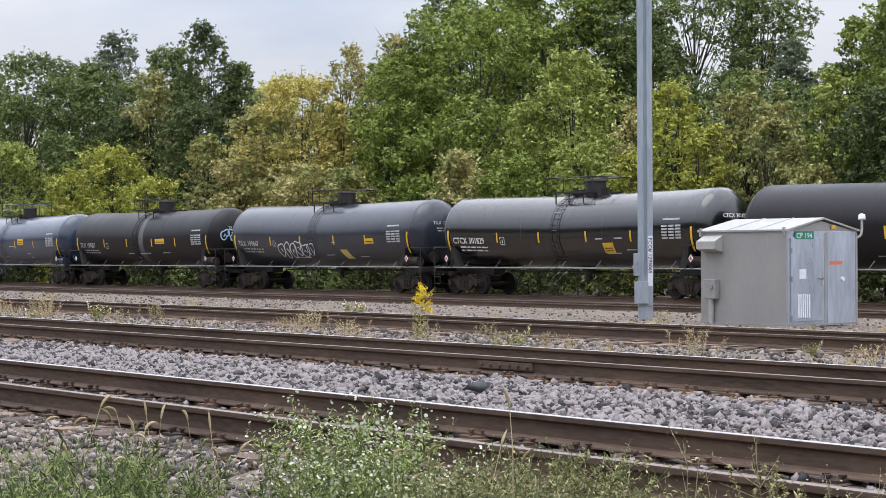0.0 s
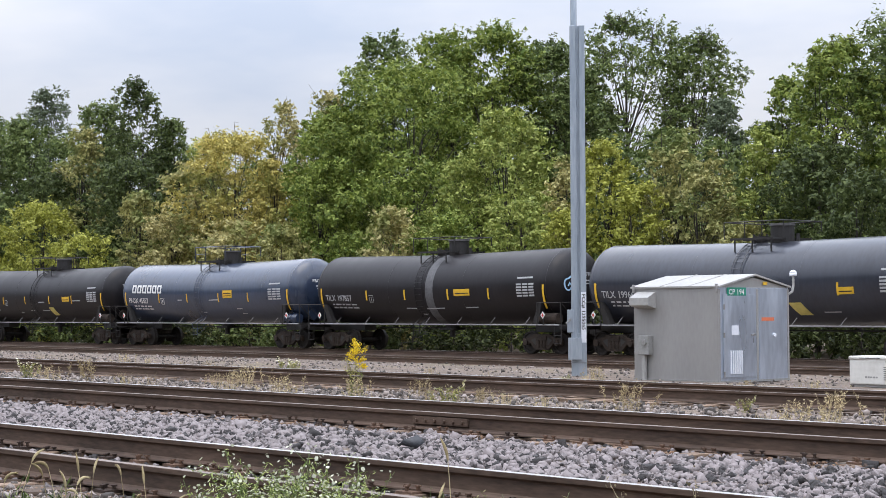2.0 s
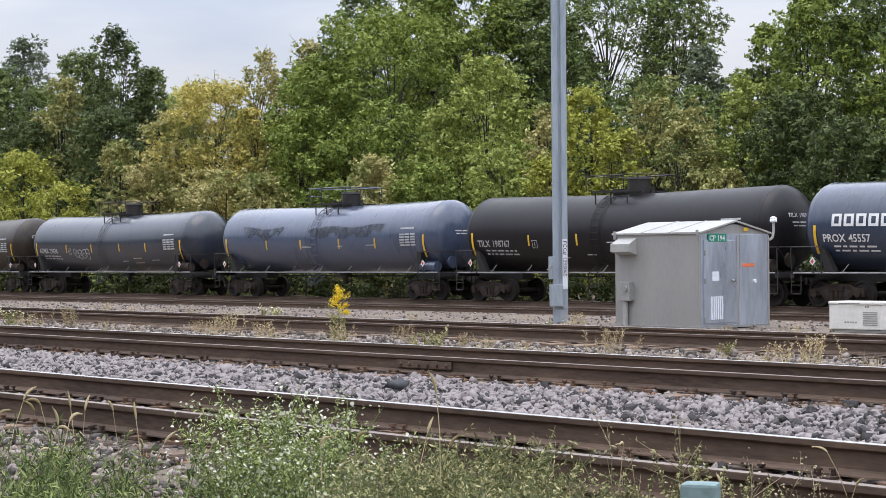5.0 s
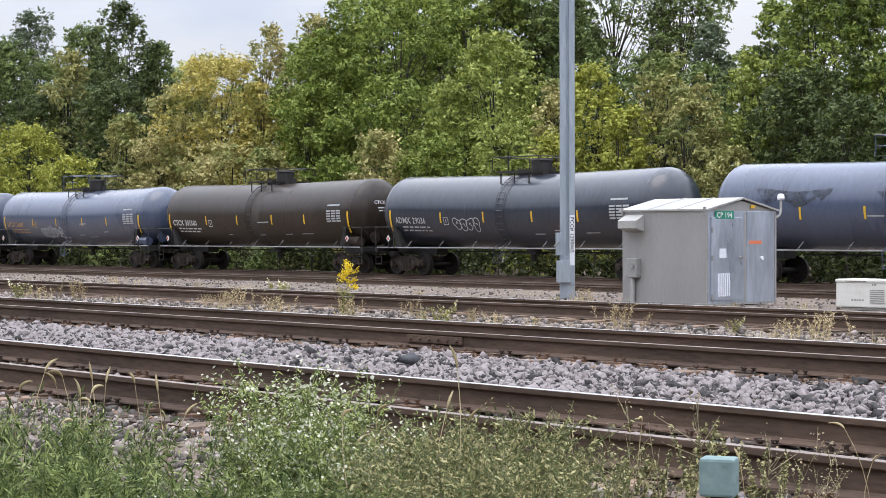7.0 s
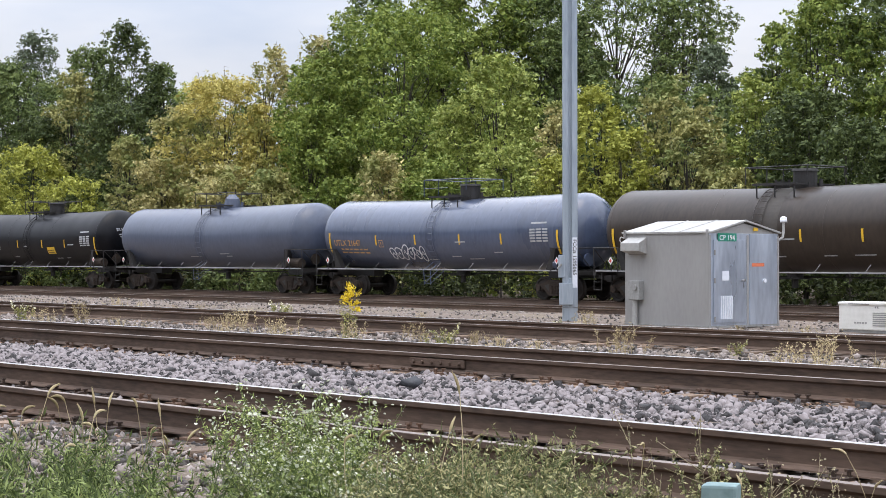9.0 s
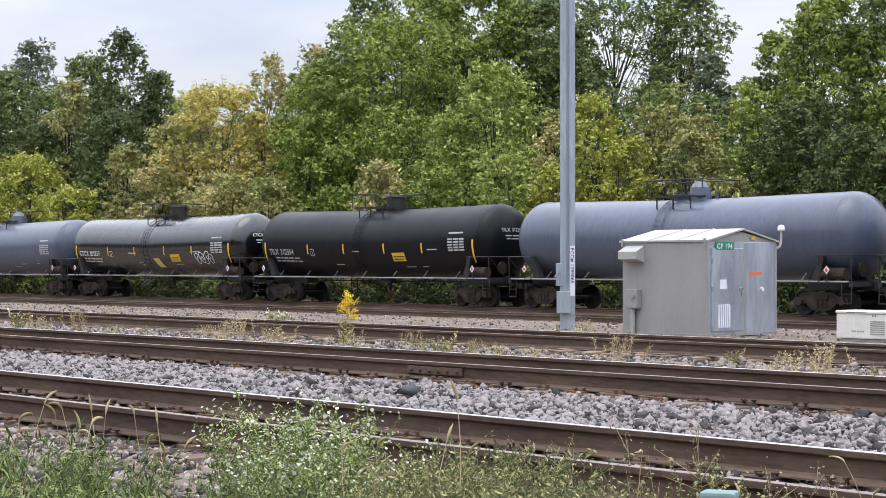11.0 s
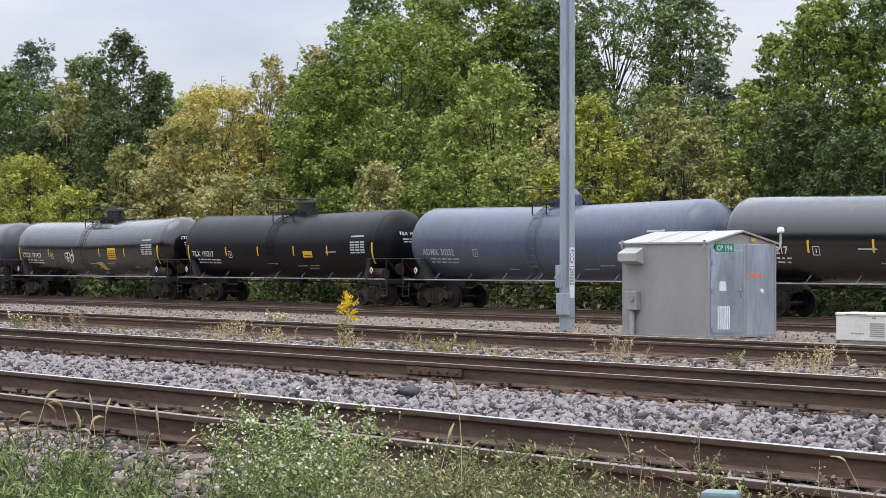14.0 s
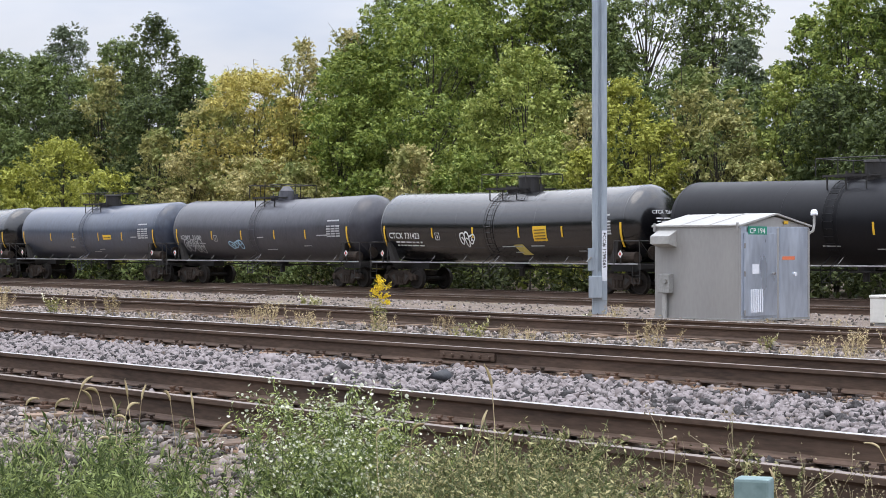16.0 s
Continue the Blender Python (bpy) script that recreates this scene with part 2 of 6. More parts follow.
IRON = material("grimy_black_iron", (0.008, 0.0075, 0.0075), (0.026, 0.023, 0.022), 0.6, grain=40, stain=4, bump=0.2, depth=0.004)
BOGIE = material("rusty_cast_bogie", (0.015, 0.0115, 0.0095), (0.055, 0.040, 0.031), 0.8, grain=30, stain=4, bump=0.3, depth=0.006, spec=0.2)
WHEEL = material("wheel_steel", (0.010, 0.0085, 0.008), (0.03, 0.025, 0.022), 0.7, grain=30, stain=5, bump=0.2, depth=0.003, spec=0.25)
SILL = material("grey_sill_pipe", (0.16, 0.16, 0.165), (0.32, 0.32, 0.33), 0.6, grain=40, stain=2, bump=0.1)

R, AXIS, HALF, BEND = 1.51, 2.74, 7.45, 0.11


def axis_z(x):
    """The barrel slopes a little to its middle."""
    return AXIS - BEND * (1 - min(abs(x) / HALF, 1.0))


def barrel(x, arc, lift=0.006):
    """A point on the near side of the barrel: arc is the way up round the shell from its mid-height, in metres."""
    a = arc / R
    return (x, -(R + lift) * math.cos(a), axis_z(x) + (R + lift) * math.sin(a))


def tank_mesh(head=0.74):
    seg, rows = 56, []
    xs = [-HALF - head * math.cos(radians(a)) for a in (4, 12, 22, 34, 48, 64, 80)]
    prof = [(x, R * math.sqrt(max(0.0, 1 - ((-HALF - x) / head) ** 2))) for x in xs]
    prof = [(-HALF - head, 0.02)] + prof + [(-HALF, R)]
    mid = [(x, R) for x in np.linspace(-HALF, HALF, 17)[1:-1]]
    prof = prof + mid + [(-x, r) for x, r in reversed(prof)]
    bm = bmesh.new()
    for x, r in prof:
        rows.append([bm.verts.new((x, -r * math.cos(2 * math.pi * k / seg), axis_z(x) + r * math.sin(2 * math.pi * k / seg))) for k in range(seg)])
    for a, b in zip(rows, rows[1:]):
        for k in range(seg):
            bm.faces.new((a[k], a[(k + 1) % seg], b[(k + 1) % seg], b[k]))
    bm.faces.new(rows[0])
    bm.faces.new(rows[-1])
    bmesh.ops.recalc_face_normals(bm, faces=bm.faces[:])
    me = bpy.data.meshes.new("tank")
    bm.to_mesh(me)
    bm.free()
    me.shade_smooth()
    return me


def seam_mesh(xs):
    """Weld seams and the head flanges as thin raised rings."""
    bm, seg = bmesh.new(), 56
    for x in xs:
        ring = []
        for dx, lift in ((-0.02, 0.0), (-0.008, 0.004), (0.008, 0.004), (0.02, 0.0)):
            ring.append([bm.verts.new((x + dx, -(R + lift) * math.cos(2 * math.pi * k / seg), axis_z(x) + (R + lift) * math.sin(2 * math.pi * k / seg))) for k in range(seg)])
        for a, b in zip(ring, ring[1:]):
            for k in range(seg):
                bm.faces.new((a[k], a[(k + 1) % seg], b[(k + 1) % seg], b[k]))
    bmesh.ops.recalc_face_normals(bm, faces=bm.faces[:])
    me = bpy.data.meshes.new("weld_seam")
    bm.to_mesh(me)
    bm.free()
    return me


def patch_mesh(name, x0, x1, a0, a1, slant=0.0, lift=0.008, grid=(2, 5)):
    """A thin plate bent to the shell, from arc a0 to a1; slant shifts its top sideways."""
    bm = bmesh.new()
    nx, na = grid
    front = [[bm.verts.new(barrel(x0 + (x1 - x0) * i / nx + slant * (j / na - 0.5), a0 + (a1 - a0) * j / na, lift)) for i in range(nx + 1)] for j in range(na + 1)]
    for j in range(na):
        for i in range(nx):
            bm.faces.new((front[j][i], front[j][i + 1], front[j + 1][i + 1], front[j + 1][i]))
    me = bpy.data.meshes.new(name)
    bm.to_mesh(me)
    bm.free()
    return me


def letters(text, size):
    """Flat letters of the built-in font as triangles: x to the right from 0, y up."""
    cu = bpy.data.curves.new("letters", "FONT")
    cu.body, cu.size, cu.resolution_u, cu.offset = text, size / 0.72, 2, 0.022 * size
    ob = bpy.data.objects.new("letters", cu)
    scene.collection.objects.link(ob)
    bpy.context.view_layer.update()
    me = bpy.data.meshes.new_from_object(ob.evaluated_get(bpy.context.evaluated_depsgraph_get()))
    bpy.data.objects.remove(ob)
    bpy.data.curves.remove(cu)
    return me


def lettering(name, text, x, arc, size, mat, car, stretch=1.0):
    for word in text.split():
        me = letters(word, size)
        far = max(v.co.x for v in me.vertices)
        for v in me.vertices:
            v.co = barrel(x + v.co.x * stretch, arc + v.co.y, 0.016)
        part_of(name, me, mat, car)
        x += (far + 0.5 * size) * stretch


def bars(name, rows, mat, car, at=barrel, lift=0.014):
    """Unreadable print: rows of (x0, x1, y0, y1) as plain bars."""
    bm = bmesh.new()
    for x0, x1, y0, y1 in rows:
        n = max(1, round(abs(y1 - y0) / 0.1))
        for k in range(n):
            a, b = y0 + (y1 - y0) * k / n, y0 + (y1 - y0) * (k + 1) / n
            bm.faces.new([bm.verts.new(at(x, y, lift)) for x, y in ((x0, a), (x1, a), (x1, b), (x0, b))])
    return tagged(part(name, bm, mat, car), kind="stuff")


def ribbon(bm, pts, w, at):
    """A painted line of width w through flat points, laid on a surface by at()."""
    last = None
    for k, (x, y) in enumerate(pts):
        xa, ya = pts[max(k - 1, 0)]
        xb, yb = pts[min(k + 1, len(pts) - 1)]
        d = math.hypot(xb - xa, yb - ya) or 1.0
        nx, ny = -(yb - ya) / d * w / 2, (xb - xa) / d * w / 2
        pair = (bm.verts.new(at(x - nx, y - ny, 0.016)), bm.verts.new(at(x + nx, y + ny, 0.016)))
        if last:
            bm.faces.new((last[0], pair[0], pair[1], last[1]))
        last = pair


def scrawl(car, x, arc, wide, high, seed, mat, at=barrel, count=5, w=0.06):
    """Spray-painted loops, no letters."""
    rng, bm = random.Random(seed), bmesh.new()
    step = wide / count
    for k in range(count):
        cx, cy = x + step * (k + 0.5), arc + high * rng.uniform(0.42, 0.58)
        rx, ry, ph = step * rng.uniform(0.45, 0.62), high * rng.uniform(0.34, 0.5), rng.uniform(0, 6)
        wob = rng.uniform(0.15, 0.35)
        pts = []
        for a in range(0, 25):
            t = a / 24 * 2 * math.pi * rng.choice((1.0, 1.0, 1.0)) + ph
            r = 1 + wob * math.sin(2 * t + ph) + 0.12 * math.sin(3 * t)
            pts.append((cx + rx * r * math.cos(t), cy + ry * r * math.sin(t)))
        ribbon(bm, pts, w, at)
        ribbon(bm, [(cx - rx * 0.3, cy + ry * rng.uniform(-0.5, 0.2)), (cx, cy + ry * rng.uniform(0, 0.5)), (cx + rx * 0.35, cy - ry * rng.uniform(0.0, 0.6))], w, at)
    return part("graffiti", bm, mat, car)


def head_point(side):
    """Maps flat coordinates to the domed end: x across (to the viewer's right), y up from mid-height."""
    def at(x, y, lift=0.01):
        r = min(math.hypot(x, y) / R, 0.999)
        return (side * (HALF + 0.74 * math.sqrt(1 - r * r) + lift), x, AXIS + y)
    return at


def bogie_mesh():
    bm = bmesh.new()
    for s in (-1, 1):
        y0, y1 = s * 1.0 - 0.07, s * 1.0 + 0.07
        pts = [(-1.12, 0.55), (-1.08, 0.62), (-0.72, 0.66), (-0.42, 0.80), (0.42, 0.80), (0.72, 0.66), (1.08, 0.62), (1.12, 0.55), (1.1, 0.38), (0.78, 0.38),
               (0.66, 0.44), (0.40, 0.20), (-0.40, 0.20), (-0.66, 0.44), (-0.78, 0.38), (-1.1, 0.38)]
        hole_shade = [[(-0.60, 0.56), (-0.40, 0.64), (-0.34, 0.64), (-0.34, 0.34)], [(0.60, 0.56), (0.34, 0.34), (0.34, 0.64), (0.40, 0.64)]]
        a = [bm.verts.new((x, y0, z)) for x, z in pts]
        b = [bm.verts.new((x, y1, z)) for x, z in pts]
        n = len(pts)
        bm.faces.new(a)
        bm.faces.new(list(reversed(b)))
        for k in range(n):
            bm.faces.new((a[k], b[k], b[(k + 1) % n], a[(k + 1) % n]))
        yo = s * 1.075
        # openings are not cut: dark faces stand in for the shade inside them
        for h in hole_shade:
            bm.faces.new([bm.verts.new((x, yo, z)) for x, z in h]).material_index = 1
        for x in (-0.89, 0.89):
            rod(bm, (x, s * 1.06, 0.47), (x, s * 1.15, 0.47), 0.12, seg=12)
        for x in (-0.17, 0.0, 0.17):
            rod(bm, (x, s * 1.07, 0.24), (x, s * 1.07, 0.56), 0.07, seg=8)
        box(bm, -0.30, 0.30, s * 1.0 - 0.12, s * 1.0 + 0.12, 0.56, 0.74, 0.02)
        box(bm, -0.30, 0.30, s * 1.0 - 0.12, s * 1.0 + 0.12, 0.17, 0.24, 0.02)
    box(bm, -0.24, 0.24, -1.0, 1.0, 0.56, 0.80, 0.03)
    rod(bm, (0, 0, 0.78), (0, 0, 1.0), 0.30, seg=16)
    for x in (-0.4, 0.4):
        rod(bm, (x, -0.8, 0.4), (x, 0.8, 0.4), 0.06)
    bmesh.ops.recalc_face_normals(bm, faces=[f for f in bm.faces if f.material_index == 0])
    me = bpy.data.meshes.new("bogie")
    bm.to_mesh(me)
    bm.free()
    return me


def wheelset_mesh():
    """Two flanged wheels on an axle along y, centred on the origin."""
    bm, seg = bmesh.new(), 20
    for s in (-1, 1):
        rings = []
        for r, w in [(0.10, 0.15), (0.12, 0.15), (0.16, 0.11), (0.36, 0.10), (0.385, 0.14), (0.45, 0.14), (0.462, 0.02), (0.487, 0.0), (0.487, -0.025), (0.40, -0.03), (0.36, 0.02), (0.16, 0.02), (0.10, -0.03)]:
            rings.append([bm.verts.new((r * math.cos(2 * math.pi * k / seg), s * (0.72 + w), r * math.sin(2 * math.pi * k / seg))) for k in range(seg)])
        for a, b in zip(rings, rings[1:]):
            for k in range(seg):
                bm.faces.new((a[k], a[(k + 1) % seg], b[(k + 1) % seg], b[k]))
    rod(bm, (0, -1.05, 0), (0, 1.05, 0), 0.085, seg=14)
    bmesh.ops.recalc_face_normals(bm, faces=bm.faces[:])
    me = bpy.data.meshes.new("wheelset")
    bm.to_mesh(me)
    bm.free()
    return me


def ladder_mesh():
    bm = bmesh.new()
    arcs = [-1.95 + 0.25 * k for k in range(17)]
    for dx in (-0.21, 0.21):
        pts = [(dx, -1.62, 0.55), (dx, -1.66, 1.15)] + [barrel(dx, a, 0.065) for a in arcs if -1.35 < a < 2.05]
        pipe(bm, pts, 0.017, 5)
    for z in (0.6, 0.9):
        rod(bm, (-0.21, -1.62, z), (0.21, -1.62, z), 0.012, seg=5)
    for a in arcs:
        if -1.35 < a < 1.95:
            rod(bm, barrel(-0.21, a, 0.065), barrel(0.21, a, 0.065), 0.012, seg=5)
    for dx in (-0.21, 0.21):
        rod(bm, (dx, -1.62, 0.6), (dx + 0.25, -1.0, 1.2), 0.012, seg=5)
    me = bpy.data.meshes.new("ladder")
    bm.to_mesh(me)
    bm.free()
    return me


def platform_mesh():
    bm = bmesh.new()
    z = AXIS - BEND + R + 0.10
    for x in np.linspace(-0.9, 0.95, 12):
        box(bm, x - 0.02, x + 0.02, -1.05, -0.35, z, z + 0.03)
        box(bm, x - 0.02, x + 0.02, 0.35, 1.05, z, z + 0.03)
    for y in (-1.05, -0.35, 0.35, 1.05):
        box(bm, -0.95, 1.0, y - 0.03, y + 0.03, z - 0.03, z + 0.05)
    for x in (-0.8, 0.0, 0.85):
        for y in (-1.0, 1.0):
            rod(bm, (x, y, z - 0.45), (x, y, z), 0.03, seg=6)
    me = bpy.data.meshes.new("platform")
    bm.to_mesh(me)
    bm.free()
    return me


def railing_mesh(kind):
    bm = bmesh.new()
    z = AXIS - BEND + R + 0.12
    top = z + (0.72 if kind else 0.60)
    for y in (-1.05, 1.05):
        pipe(bm, [(-1.25, y, z), (-1.25, y, top), (1.45, y, top), (1.45, y, z + 0.25)], 0.022, 5)
        rod(bm, (-0.3, y, z), (-0.3, y, top), 0.02, seg=5)
        if kind:
            rod(bm, (-1.25, y, (z + top) / 2), (0.3, y, (z + top) / 2), 0.016, seg=5)
    for x in (-1.25, 1.45):
        rod(bm, (x, -1.05, top), (x, 1.05, top), 0.02, seg=5)
    me = bpy.data.meshes.new("railing")
    bm.to_mesh(me)
    bm.free()
    return me


def dome_mesh(kind):
    """The valve housing: a drum with a lid, or a tapered bonnet."""
    bm = bmesh.new()
    z = AXIS - BEND + R - 0.05
    if kind == 0:
        rod(bm, (0.55, 0, z), (0.55, 0, z + 0.62), 0.42, seg=20)
        rod(bm, (0.55, 0, z + 0.62), (0.55, 0, z + 0.70), 0.47, 0.44, seg=20)
    else:
        rod(bm, (0.45, 0, z), (0.45, 0, z + 0.5), 0.44, 0.36, seg=20)
        rod(bm, (0.45, 0, z + 0.5), (0.45, 0, z + 0.72), 0.36, 0.16, seg=20)
    rod(bm, (-0.45, 0, z), (-0.45, 0, z + 0.28), 0.28, seg=16)
    for k in range(6):
        a = k * math.pi / 3
        rod(bm, (-0.45 + 0.27 * math.cos(a), 0.27 * math.sin(a), z + 0.2), (-0.45 + 0.27 * math.cos(a), 0.27 * math.sin(a), z + 0.36), 0.025, seg=6)
    rod(bm, (1.15, 0.1, z), (1.15, 0.1, z + 0.34), 0.07, seg=8)
    me = bpy.data.meshes.new("dome")
    bm.to_mesh(me)
    bm.free()
    return me


def end_frame_mesh(side):
    """Stub sill, saddle struts, steps, grab irons and end handrail at one end."""
    bm = bmesh.new()
    s = side
    box(bm, min(s * 5.6, s * 8.45), max(s * 5.6, s * 8.45), -0.32, 0.32, 0.86, 1.22, 0.02)
    box(bm, min(s * 8.2, s * 8.36), max(s * 8.2, s * 8.36), -1.5, 1.5, 1.0, 1.16, 0.01)
    box(bm, min(s * 7.0, s * 8.3), max(s * 7.0, s * 8.3), -1.5, -0.5, 1.13, 1.17)
    box(bm, min(s * 7.0, s * 8.3), max(s * 7.0, s * 8.3), 0.5, 1.5, 1.13, 1.17)
    for y in (-1, 1):
        v = [bm.verts.new(p) for p in ((s * 6.55, y * 1.42, 1.15), (s * 6.95, y * 1.42, 1.15), (s * 7.15, y * 1.47, 2.05), (s * 7.0, y * 1.47, 2.05))]
        w = [bm.verts.new((q.co.x, q.co.y - y * 0.25, q.co.z)) for q in v]
        bm.faces.new(v)
        bm.faces.new(list(reversed(w)))
        for k in range(4):
            bm.faces.new((v[k], w[k], w[(k + 1) % 4], v[(k + 1) % 4]))
        pipe(bm, [(s * 7.0, y * 1.56, 1.15), (s * 7.0, y * 1.56, 2.05), (s * 8.3, y * 1.52, 2.05), (s * 8.3, y * 1.48, 1.1)], 0.022, 5)
        pipe(bm, [(s * 8.3, y * 1.48, 1.1), (s * 8.3, y * 1.5, 0.45), (s * 7.9, y * 1.5, 0.45), (s * 7.9, y * 1.48, 1.1)], 0.02, 5)
        rod(bm, (s * 8.3, y * 1.5, 0.75), (s * 7.9, y * 1.5, 0.75), 0.016, seg=5)
        rod(bm, (s * 8.32, y * 0.5, 1.1), (s * 8.32, y * 1.45, 2.0), 0.018, seg=5)
    rod(bm, (s * 8.34, -1.5, 2.05), (s * 8.34, 1.5, 2.05), 0.02, seg=5)
    bmesh.ops.recalc_face_normals(bm, faces=bm.faces[:])
    me = bpy.data.meshes.new("end_frame")
    bm.to_mesh(me)
    bm.free()
    return me


def coupler_mesh(side):
    bm, s = bmesh.new(), side
    box(bm, min(s * 8.4, s * 8.78), max(s * 8.4, s * 8.78), -0.07, 0.07, 0.80, 0.96, 0.01)
    box(bm, min(s * 8.66, s * 8.82), max(s * 8.66, s * 8.82), -0.17 * 1, 0.14, 0.74, 1.02, 0.03)
    pipe(bm, [(s * 8.35, 0.35, 0.9), (s * 8.5, 0.36, 0.55), (s * 8.8, 0.2, 0.42)], 0.035, 6)
    me = bpy.data.meshes.new("coupler")
    bm.to_mesh(me)
    bm.free()
    return me


def sill_mesh():
    bm = bmesh.new()
    for y in (-1.5, 1.5):
        rod(bm, (-8.2, y, 1.17), (8.2, y, 1.17), 0.028, seg=6)
        for x in np.linspace(-6.2, 6.2, 7):
            rod(bm, (x, y, 1.17), (x + 0.14, y * 0.88, 1.46), 0.012, seg=5)
    me = bpy.data.meshes.new("sill_rail")
    bm.to_mesh(me)
    bm.free()
    return me


def outlet_mesh():
    bm = bmesh.new()
    rod(bm, (0.1, 0, 0.95), (0.1, 0, 1.25), 0.30, seg=16)
    rod(bm, (0.1, 0, 0.62), (0.1, 0, 0.95), 0.12, seg=12)
    box(bm, -0.35, 0.55, -0.35, 0.35, 0.92, 0.98, 0.01)
    rod(bm, (-5.2, 0.25, 1.0), (5.2, 0.25, 1.0), 0.03, seg=6)
    me = bpy.data.meshes.new("bottom_outlet")
    bm.to_mesh(me)
    bm.free()
    return me


def reservoir_mesh():
    bm = bmesh.new()
    rod(bm, (7.0, -1.25, 1.42), (7.95, -1.25, 1.42), 0.22, seg=14)
    box(bm, 7.1, 7.3, -1.4, -1.1, 1.17, 1.3)
    box(bm, 7.6, 7.8, -1.4, -1.1, 1.17, 1.3)
    rod(bm, (8.1, -0.6, 1.6), (8.16, -0.6, 1.6), 0.26, seg=14)
    me = bpy.data.meshes.new("brake_reservoir")
    bm.to_mesh(me)
    bm.free()
    return me


SHARED = dict(tank=tank_mesh(), tank_round=tank_mesh(0.98), seams=[seam_mesh([x]) for x in (-HALF, -2.45, 0.0, 2.45, HALF)], bogie=bogie_mesh(), wheelset=wheelset_mesh(), ladder=ladder_mesh(),
              platform=platform_mesh(), railing0=railing_mesh(0), railing1=railing_mesh(1), dome0=dome_mesh(0), dome1=dome_mesh(1),
              end_l=end_frame_mesh(-1), end_r=end_frame_mesh(1), coupler_l=coupler_mesh(-1), coupler_r=coupler_mesh(1),
              sill=sill_mesh(), outlet=outlet_mesh(), reservoir=reservoir_mesh(),
              bar=patch_mesh("reflector", -0.045, 0.045, -0.42, 0.02), long_bar=patch_mesh("reflector", -0.055, 0.055, -0.85, 0.14))
SHARED["bogie"].materials.append(BOGIE)
SHARED["bogie"].materials.append(IRON)


def tank_paint(name, colour, rough=0.45, dirt=0.25, third=None, third_at=0.62, coat=0.0, coat_rough=0.28, spec=0.4):
    dark = tuple(c * (1 - dirt) for c in colour)
    light = tuple(min(1, c * (1 + dirt)) for c in colour)
    return material(name, dark, light, rough, grain=9, stain=0.7, bump=0.05, depth=0.004, stretch=(1.0, 0.5, 0.35), third=third, third_at=third_at, third_scale=0.5, coat=coat, coat_rough=coat_rough, spec=spec)


wheelsets = []


